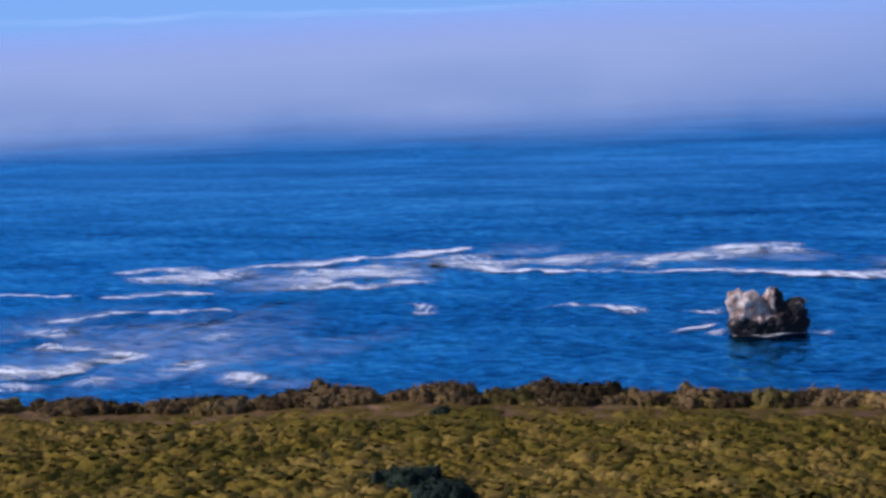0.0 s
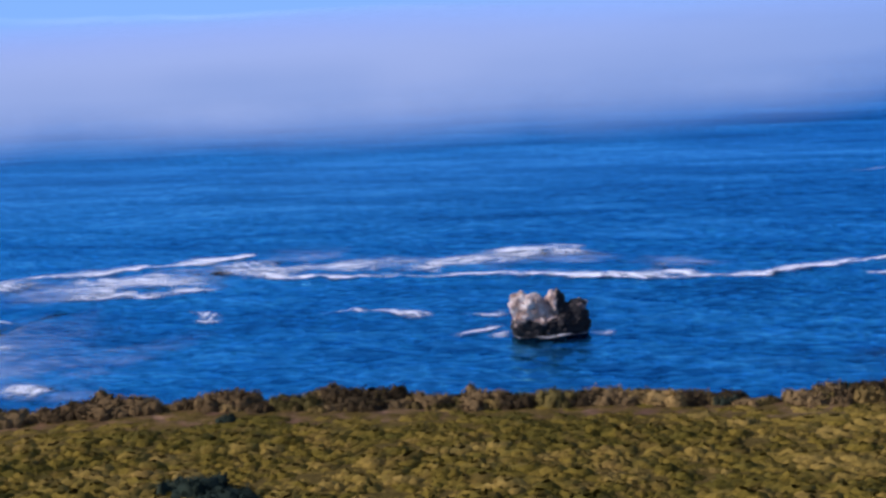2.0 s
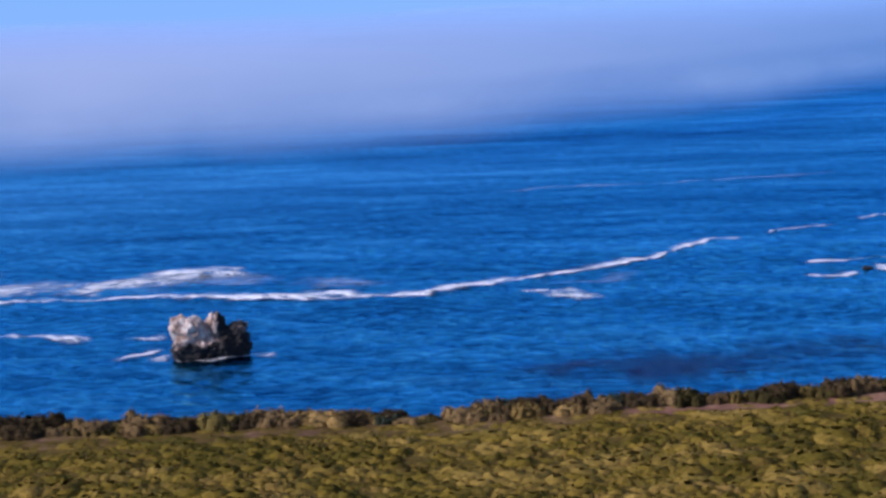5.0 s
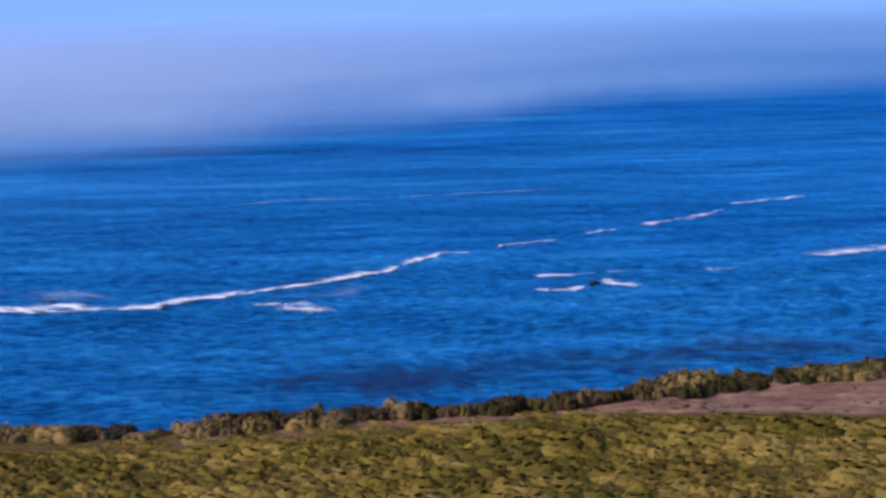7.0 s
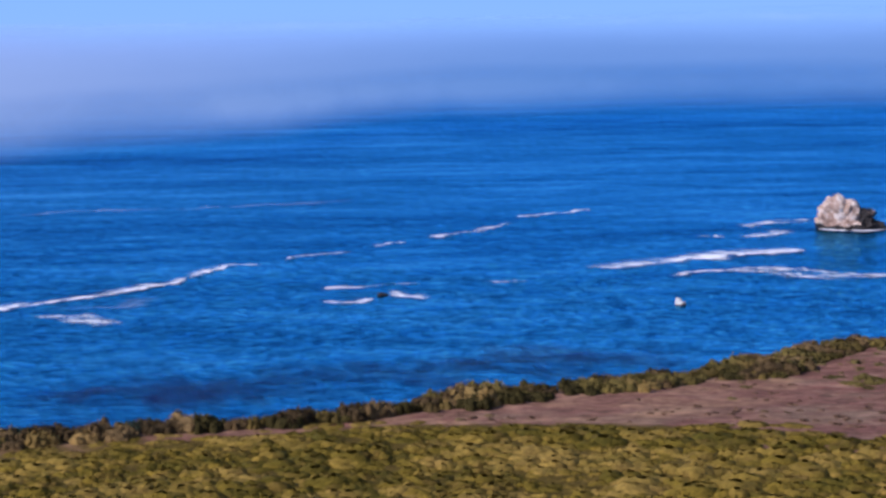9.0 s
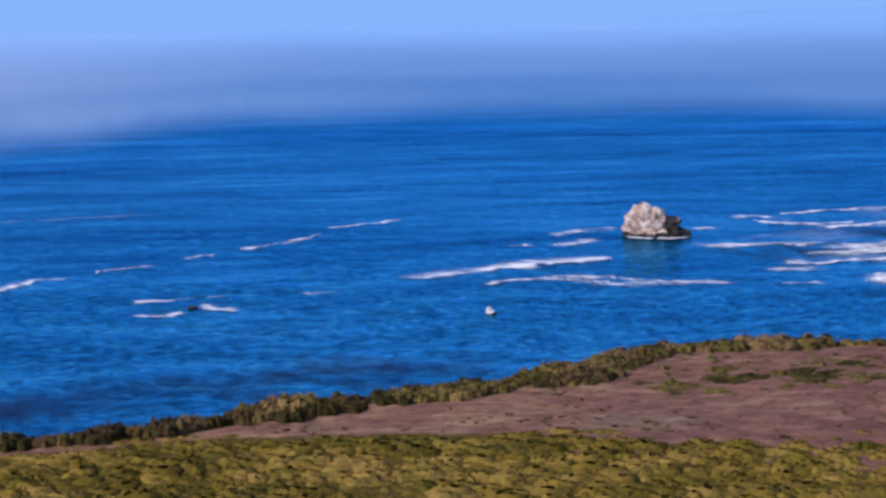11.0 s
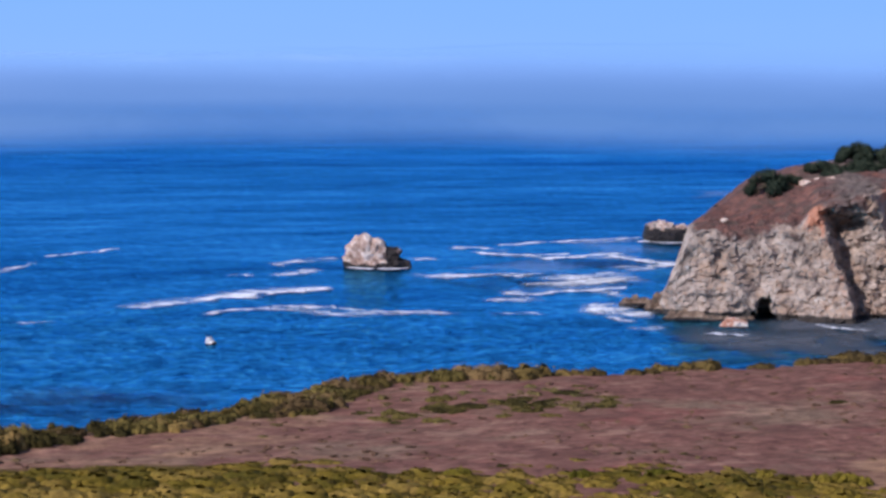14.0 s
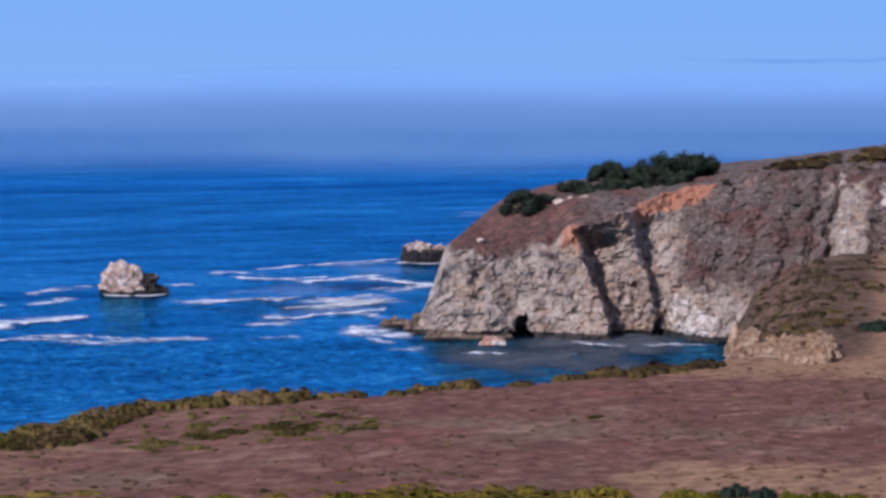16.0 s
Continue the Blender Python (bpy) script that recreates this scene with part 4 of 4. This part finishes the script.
SHRUBS = [mound(60 + s, 700, 0.09, 0.40, 13, 9, 4, (0.2, 0.4), 0.6) for s in range(8)]


def build_scrub():
    g, az, d = scatter(11500, -15, 65, 91, 132, 11)
    x, y = polar(az, d)
    limit = scrub_limit(az) - 0.7 + 1.0 * vnoise(x / 4, y / 4, 3) + 0.8 * vnoise(x / 1.5, y / 1.5, 3)
    keep = ((d < limit) | ((d < limit + 3.2) & (g.uniform(0, 1, len(d)) < 0.22))) & (d > np.interp(az, [-14, 12, 24, 39, 50, 64], [93, 91, 91, 100, 109, 112]))
    keep &= (az < 36 + 6 * vnoise(d / 3, 1, 1)) | (vnoise(x / 3.5, y / 2.5, 12) + 0.5 * vnoise(x / 1.3, y / 1.3, 2) > np.interp(d, [112, 117.5, 121, 124], [-1.0, -0.6, 0.2, 0.5]))
    az, d, x, y = az[keep], d[keep], x[keep], y[keep]
    w = g.uniform(0.55, 1.5, len(x)) * (1 + 0.35 * vnoise(x / 5, y / 5, 9)) * np.where(g.uniform(0, 1, len(x)) < 0.12, 1.3, 1.0)
    tint = np.clip(0.5 + 0.28 * vnoise(x / 6, y / 4, 1) + 0.30 * vnoise(x / 2.2, y / 1.6, 5) + np.interp(az, [-6, 12, 22], [-0.06, 0.0, 0.06]) - 0.2 * sm(34, 44, az) * sm(117, 121, d) + g.normal(0, 0.13, len(x)), 0, 1)
    P = np.stack([x, y, land(az, d) - 0.08, g.uniform(0, 6.28, len(x)), w, w ** 0.6 * (0.26 + 0.50 * g.uniform(0, 1, len(x)) ** 2 * sm(-1, 4, limit[keep] - d)), tint], -1)
    field("scrub", BUSHES, P, SCRUB, "dense low olive and yellow coastal scrub", "scrub")


build_scrub()


def shrub(name, label, x, y, z, half, high, k, material, group):
    v, f, _ = SHRUBS[k % len(SHRUBS)]
    key = f"shrub_{k % len(SHRUBS)}_{material.name}"
    me = bpy.data.meshes.get(key)
    if not me:
        me = mesh_of(key, v, f, True)
        me.materials.append(material)
    ob = new(name, me)
    ob.matrix_world = Matrix.LocRotScale((x, y, z), Euler((0, 0, k * 1.7)), (half * 1.15, half * 0.95, high))
    return tagged(ob, label, "shrub", group)


def build_edge_shrubs():
    """A belt of rounded shrubs along the cliff edge, broad where the edge bulges, thin and low along the far part; low brush fills it."""
    g = np.random.default_rng(21)
    az, k = -14.0, 0
    brush = []
    while az < 58.2:
        e, f = float(edge_at(az)), float(shrub_front(az))
        rows = max(2, int(round((e - f) / 0.75)))
        tall = float(np.interp(az, [-14, 16, 18, 23, 29, 36, 42, 58], [1.25, 1.25, 1.6, 1.35, 1.4, 1.2, 1.05, 1.0]))
        for row in range(rows):
            d = f + 0.4 + (e - f - 0.5) * (row + g.uniform(0.1, 0.9)) / rows
            a = az + g.uniform(-0.25, 0.25)
            clump = float(vnoise(np.array(a * 0.9), np.array(row * 0.4), np.array(3.0)))
            if 33.1 < az < 33.8 or 51.3 < az < 51.9 or clump < -0.8:
                continue
            x, y = polar(a, d)
            ground = float(land(np.array(a), np.array(d))) - 0.1
            half = g.choice([0.45, 0.6, 0.95, 1.3, 1.7]) * g.uniform(0.8, 1.2) * (1 + 0.4 * clump)
            high = half ** 0.5 * g.uniform(0.5, 0.95) * tall
            brown = g.uniform(0, 1) < np.interp(az, [5, 16, 24, 33], [0.8, 0.65, 0.55, 0.35])
            if half < 0.72 or k >= 290:
                brush.append((x, y, ground, g.uniform(0, 6.28), half, high, float(np.clip(g.normal(0.25 if brown else np.interp(az, [30, 42], [0.55, 0.38]), 0.2), 0, 1))))
                continue
            material = BROWN_SHRUB if brown else LOW_SHRUB if g.uniform(0, 1) < np.interp(az, [16, 40], [0.2, 0.9]) else SHRUB
            label = "brown and rust rounded shrub at the cliff edge" if brown else "olive and tan rounded shrub at the cliff edge"
            shrub("shrub", label, x, y, ground, half, high, k, material, "cliff edge shrubs")
            k += 1
        az += g.uniform(0.36, 0.56) * (1.0 if az < 30 else 0.72)
    field("edge_brush", [mound(90 + s, 130, 0.11, 0.40, 4, 8, 3) for s in range(5)], brush, BRUSH, "low brown and olive brush along the cliff edge", "brush")


build_edge_shrubs()
for a, d, half, high in ((-1.2, 103.5, 1.9, 1.7), (-0.5, 101.0, 2.1, 1.5), (-1.9, 104.5, 1.2, 1.2), (-0.3, 121.0, 0.8, 0.6), (14.2, 120.4, 0.9, 0.9), (17.9, 122.2, 1.2, 1.5), (20.8, 123.2, 1.0, 1.25), (21.3, 123.4, 0.8, 1.0), (58.9, 122.4, 1.3, 1.15), (59.7, 122.0, 1.1, 1.0), (62.85, 203.0, 2.2, 1.6)):
    x, y = polar(a, d)
    shrub("dark_shrub", "dark blue green rounded shrub amid olive scrub", x, y, float(land(np.array(a), np.array(d))) - 0.1, half, high, int(d), DARK_SHRUB, "dark shrubs")


for a, d, half, high in ((52.9, 120.4, 0.8, 0.7), (54.5, 120.2, 1.0, 0.9), (55.3, 120.6, 1.3, 1.1), (57.3, 121.0, 1.2, 0.9), (58.1, 120.8, 0.9, 0.8), (60.6, 121.2, 1.0, 0.9), (61.4, 121.5, 1.2, 1.0), (62.3, 121.5, 1.0, 0.9), (44.0, 118.8, 1.1, 0.9), (47.6, 119.2, 1.0, 0.8), (49.8, 119.6, 1.2, 0.9)):
    x, y = polar(a, d)
    shrub("shrub", "bright olive rounded shrub amid low scrub", x, y, float(land(np.array(a), np.array(d))) - 0.1, half, high, int(a * 7), OLIVE_SHRUB, "scrub shrubs")


def build_nose_shrubs():
    g = np.random.default_rng(77)
    n = 620
    a, d = g.uniform(59.2, 63.4, n), g.uniform(200, 268, n)
    x, y = polar(a, d)
    keep = vnoise(x / 6, y / 6, 5) + 0.6 * vnoise(x / 2.2, y / 2.2, 9) + 0.35 * sm(63.2, 61.0, a) > 0.05
    a, d, x, y = a[keep], d[keep], x[keep], y[keep]
    w = g.uniform(0.3, 0.95, len(x))
    P = np.stack([x, y, land(a, d) - 0.12, g.uniform(0, 6.28, len(x)), w, w * g.uniform(0.45, 1.0, len(x)), np.clip(g.normal(0.4, 0.25, len(x)), 0, 1)], -1)
    field("slope_brush", [mound(30 + q, 60, 0.14, 0.4, 3, 8, 3) for q in range(4)], P, SLOPE_BRUSH, "dull brown and olive brush on the slope above the cove", "brush")
    for k in range(12):
        a, d = g.uniform(60.4, 62.8), g.uniform(200, 222)
        x, y = polar(a, d)
        half = g.uniform(0.9, 2.0)
        shrub("low_shrub", "broad dark shrub above the rocky bluff", x, y, float(land(np.array(a), np.array(d))) - 0.3, half, half * g.uniform(0.5, 0.85), k + 5, SLOPE_SHRUB, "slope shrubs")
    for k in range(60):
        a = g.uniform(51.2, 66)
        i = g.uniform(0.1, 0.9)
        d = np.interp(a, [51, 54, 56.4, 58, 62], [490, 498, 512, 515, 515]) + 44 * i
        zt = np.interp(a, [51.5, 52.3, 53.9, 54.9, 58.4, 60.3, 62.9], [24.5, 29.5, 33.5, 34.8, 37.6, 39.6, 43.5])
        zc = np.interp(a, [51.3, 52.3, 53.6, 54.1, 55.4, 56.4, 57.9, 59.1, 63], [20.0, 19.3, 19.8, 25.3, 27.5, 31.8, 34.5, 37, 38.5])
        x, y = polar(a, d)
        half = g.uniform(0.6, 1.8)
        shrub("low_shrub", "low dark shrub on the headland slope", x, y, float(zc + (zt - zc) * i ** 0.85) - 0.3, half, half * g.uniform(0.4, 0.8), k + 3, SLOPE_SHRUB, "headland shrubs")
    for k in range(60):
        a = g.uniform(59.6, 65.5)
        i = g.uniform(0.55, 1.0)
        zt = np.interp(a, [58.4, 60.3, 62.9, 70], [37.6, 39.6, 43.5, 48])
        zc = np.interp(a, [57.9, 59.1, 63, 70], [34.5, 37, 38.5, 42])
        x, y = polar(a, 512 + 44 * i)
        half = g.uniform(1.3, 3.2)
        shrub("low_shrub", "dark olive shrub on the headland ridge", x, y, float(zc + (zt - zc) * i ** 0.85) - 0.1, half, half * g.uniform(0.45, 0.75), k + 2, SLOPE_SHRUB, "headland shrubs")


build_nose_shrubs()


def build_terrace_shrubs():
    g = np.random.default_rng(91)
    for k in range(56):
        a = g.uniform(41.2, 48.6)
        d = np.interp(a, [41, 44.5, 48.6], [139.5, 143.5, 147.5]) + g.normal(0, 2.0)
        x, y = polar(a, d)
        half = g.uniform(0.4, 1.3)
        shrub("low_shrub", "low olive green shrub spreading over reddish soil", x, y, float(land(np.array(a), np.array(d))) - 0.1, half, half * g.uniform(0.22, 0.45), k, LOW_SHRUB, "terrace shrubs")
    for k in range(34):
        a, d = g.uniform(38, 61), g.uniform(121, 170)
        if d > float(edge_at(a)) - 2:
            continue
        x, y = polar(a, d)
        half = g.uniform(0.25, 0.7)
        shrub("low_shrub", "small dull green shrub on reddish bare soil", x, y, float(land(np.array(a), np.array(d))) - 0.08, half, half * g.uniform(0.3, 0.7), k, LOW_SHRUB, "terrace shrubs")


build_terrace_shrubs()


def build_tufts():
    g, az, d = scatter(5200, 26, 66, 118, 182, 31)
    x, y = polar(az, d)
    patch = sm(0.1, 0.5, vnoise(x / 7, y / 7, 6) + 0.4 * vnoise(x / 2, y / 2, 2))
    green = (d > 143) & (d < 153) & (az > 40) & (az < 48)
    keep = (d < edge_at(az) - 1) & (d > 121) & (g.uniform(0, 1, len(d)) < np.where(green, 0.35, 0.15 + 0.5 * patch))
    az, d, x, y, green = az[keep], d[keep], x[keep], y[keep], green[keep]
    w = g.uniform(0.15, 0.5, len(x)) * np.where(green, 1.6, 1)
    tint = np.where(green, g.uniform(0.75, 1, len(x)), np.clip(g.normal(0.35, 0.2, len(x)), 0, 1))
    P = np.stack([x, y, land(az, d) - 0.04, g.uniform(0, 6.28, len(x)), w, w * g.uniform(0.3, 0.6, len(x)), tint], -1)
    field("dry_grass", [mound(40 + s, 30, 0.3, 0.4, 1, 6, 2) for s in range(4)], P, DRY, "low tufts of dry reddish grass on bare soil", "grass")


build_tufts()


def tree(az, d, z, high, half, seed, label):
    """A wind-shaped cypress: a leaning trunk with limbs, and a crown of leaf sprays in several clumps."""
    g = np.random.default_rng(seed)
    x, y = polar(az, d)
    top = new("cypress_tree")
    top.matrix_world = pose(x, y, z - 0.4, 0, 0, -az)
    tagged(top, label, "tree", "trees on the headland")
    bm = bmesh.new()
    clumps = []
    for i in range(20):
        r, a = half * math.sqrt(g.uniform(0, 1)) * 1.05, g.uniform(0, 6.28)
        u = high * (0.72 - 0.34 * (r / half) ** 2) + g.uniform(-0.28, 0.03) * high
        clumps.append((r * math.cos(a), r * math.sin(a), u, half * g.uniform(0.26, 0.44), high * g.uniform(0.16, 0.27)))
    for a, b, ra, rb in [((0, 0, 0), (0.3, 0, high * 0.45), 0.05 * high, 0.035 * high)] + [((0.3, 0, high * 0.4), c[:3], 0.028 * high, 0.01 * high) for c in clumps]:
        a, b = Vector(a), Vector(b)
        m = Matrix.Translation((a + b) / 2) @ (b - a).to_track_quat("Z", "Y").to_matrix().to_4x4()
        bmesh.ops.create_cone(bm, segments=7, radius1=ra, radius2=rb, depth=(b - a).length, matrix=m)
    me = bpy.data.meshes.new("trunk")
    bm.to_mesh(me)
    bm.free()
    me.materials.append(BARK)
    new("trunk", me).parent = top
    V, F, T = [], [], []
    for cx, cy, cz, rw, rh in clumps:
        for i in range(260):
            n = g.normal(size=3)
            n /= np.linalg.norm(n)
            p = np.array([cx, cy, cz]) + n * (rw, rw, rh) * (g.uniform(0.55, 1.0) + 0.22 * math.sin(n[0] * 5 + cx) * math.cos(n[1] * 6 + n[2] * 4))
            s = 0.42 * g.uniform(0.6, 1.3)
            a = np.cross(n, g.normal(size=3))
            a /= np.linalg.norm(a)
            b = np.cross(n + g.normal(size=3) * 0.4, a)
            k = len(V)
            V += [p - a * s * 0.5, p + a * s * 0.5, p + a * s * 0.3 + b * s, p - a * s * 0.3 + b * s]
            F.append([k, k + 1, k + 2, k + 3])
            # tint rises on upward sides: top light put into the leaf colour
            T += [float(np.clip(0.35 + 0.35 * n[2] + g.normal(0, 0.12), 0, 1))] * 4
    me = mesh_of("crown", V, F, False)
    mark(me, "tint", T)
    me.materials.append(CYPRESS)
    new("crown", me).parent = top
    return top


for a, d, z, hi, half, s in ((52.75, 520, 26.5, 8.4, 5.2, 1), (53.35, 524, 28.5, 4.6, 3.8, 2), (54.2, 532, 32.3, 4.2, 4.2, 3), (55.15, 540, 33.5, 8.6, 4.2, 4), (55.8, 543, 33.5, 7.6, 5.2, 5),
                             (56.5, 545, 34.0, 9.8, 5.4, 6), (57.1, 546, 34.5, 11.2, 5.6, 7), (57.8, 548, 35.0, 10.8, 5.2, 8), (55.3, 531, 31.8, 5.4, 5.0, 9), (56.2, 533, 32.3, 5.8, 5.2, 10), (57.2, 536, 33.5, 6.0, 5.2, 11), (54.7, 529, 31.0, 3.8, 4.6, 12)):
    tree(a, d, z, hi, half, s, "dark green wind-shaped cypress on the headland top")

for k, (a, d, z, w) in enumerate(((53.75, 521, 30.2, 1.6), (54.1, 522, 31.0, 1.2), (54.5, 520, 30.9, 2.0), (54.8, 522, 31.6, 1.3), (51.5, 497, 22.0, 0.9))):
    rock("boulder", "pale weathered boulder on the headland slope", a, d, [(0, 0, 0, w, w * 0.8, w * 0.6), (w * 0.7, 0, 0, w * 0.7, w * 0.6, w * 0.45)], 30 + k, BALL4, wet_to=-5, group="headland boulders", ground=z)

# ---- fog ----
FOG_AZ = [-60, -12, 0, 12, 18, 25, 30, 41, 50, 80]
FOG_D = [930, 890, 835, 800, 860, 1040, 1230, 1330, 1300, 1300]


LIFT = -0.6


def fog_sheet(name, push, high, fade_in, fade_out, left, right, thick, label, only_left=False):
    az = np.arange(-50, 95, 1.0)
    u = np.linspace(0, 1, 26)
    U, A = np.meshgrid(u, az, indexing="ij")
    D = np.minimum(np.interp(A, FOG_AZ, FOG_D) * push + 25 * vnoise(A / 4, push, 0) + 12 * vnoise(A / 1.5, push, 3), 4800)
    X, Y = polar(A, D)
    top = EYE + (high + 0.1 * vnoise(A / 5, push, 7) + np.interp(A, [10, 30, 48], [LIFT, 0.7 * LIFT, 0]) * np.interp(push, [0.9, 1, 3.5], [0, 0.35, 1])) * D * 0.01745
    veil = sm(0, fade_in * np.interp(A, [10, 36], [0.55, 0.55 if push == 1.0 else 1.0]), U) * (1 - sm(fade_out, 1, U))
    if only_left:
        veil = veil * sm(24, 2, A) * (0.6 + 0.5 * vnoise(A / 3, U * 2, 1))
    me = mesh_of(name, np.stack([X, Y, top * U - 0.5], -1).reshape(-1, 3), sheet_faces(len(u), len(az)))
    mark(me, "veil", veil)
    mark(me, "warm", sm(36, 3, A))
    me.materials.append(fog(name, left, right, thick))
    return tagged(new(name, me), label, "fog", "fog bank", "structure")


def sky_sheet():
    az = np.arange(-70, 110, 1.0)
    u = np.linspace(0, 1, 24)
    U, A = np.meshgrid(u, az, indexing="ij")
    X, Y = polar(A, np.full(A.shape, 4880.0))
    me = mesh_of("backdrop_sky", np.stack([X, Y, -20 + U * 640], -1).reshape(-1, 3), sheet_faces(len(u), len(az)))
    mark(me, "rise", U)
    me.materials.append(far_sky())
    return tagged(new("backdrop_sky", me), "pale blue hazy sky low over the ocean", "sky", kind="structure")


sky_sheet()
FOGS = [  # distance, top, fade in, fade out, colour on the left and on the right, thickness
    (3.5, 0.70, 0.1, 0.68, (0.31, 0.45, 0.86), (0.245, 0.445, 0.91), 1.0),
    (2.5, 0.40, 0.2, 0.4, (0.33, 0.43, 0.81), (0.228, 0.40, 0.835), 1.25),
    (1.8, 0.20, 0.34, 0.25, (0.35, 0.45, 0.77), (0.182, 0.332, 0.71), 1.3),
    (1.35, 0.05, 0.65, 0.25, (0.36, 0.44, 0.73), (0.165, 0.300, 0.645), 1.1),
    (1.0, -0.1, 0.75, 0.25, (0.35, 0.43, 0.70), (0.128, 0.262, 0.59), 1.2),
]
# the veils emit their own light in place of sunlit fog
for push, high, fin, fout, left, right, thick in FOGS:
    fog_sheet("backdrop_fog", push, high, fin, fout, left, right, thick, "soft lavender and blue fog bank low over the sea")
# haze over the left water, put in as a dimly emitting sheet
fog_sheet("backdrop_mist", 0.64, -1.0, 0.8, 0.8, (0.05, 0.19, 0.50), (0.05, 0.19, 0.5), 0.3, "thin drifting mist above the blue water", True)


def cloud_streak(az0, az1, up, climb, thin, color, most):
    """A thin wisp of cloud far off over the fog; up: degrees over the eye's level where it begins, climb: degrees more where it ends."""
    az = np.linspace(az0, az1, 90)
    u = np.linspace(-1, 1, 9)
    U, A = np.meshgrid(u, az, indexing="ij")
    X, Y = polar(A, np.full(A.shape, 4820.0))
    Z = EYE + (up + climb * (A - az0) / (az1 - az0) + U * thin + 0.06 * vnoise(A * 0.5, 2, up) + 0.03 * vnoise(A * 1.3, 2, 2)) * 4820 * 0.01745
    me = mesh_of("backdrop_cloud", np.stack([X, Y, Z], -1).reshape(-1, 3), sheet_faces(len(u), len(az)))
    mark(me, "veil", (1 - U**2) * np.clip(0.6 + 0.6 * vnoise(A * 0.5, U, 4 + up), 0, 1) * np.sqrt(np.sin(np.pi * (A - az0) / (az1 - az0) * 0.998 + 0.002)))
    mark(me, "warm", np.zeros(A.size))
    me.materials.append(fog("cloud_streak", color, color, most))
    return tagged(new("backdrop_cloud", me), "thin streak of cloud over the fog", "cloud", kind="structure")


cloud_streak(56.8, 64.5, 0.82, 0.0, 0.09, (0.14, 0.31, 0.72), 0.75)
cloud_streak(15.0, 47.0, -0.16, 0.30, 0.13, (0.46, 0.62, 0.98), 1.0)
cloud_streak(27.0, 38.0, -0.02, 0.2, 0.05, (0.20, 0.36, 0.78), 0.5)
cloud_streak(-16.0, 9.0, 0.25, -0.45, 0.12, (0.40, 0.60, 0.98), 0.8)
cloud_streak(38.0, 52.0, 0.30, 0.36, 0.05, (0.19, 0.37, 0.80), 0.4)
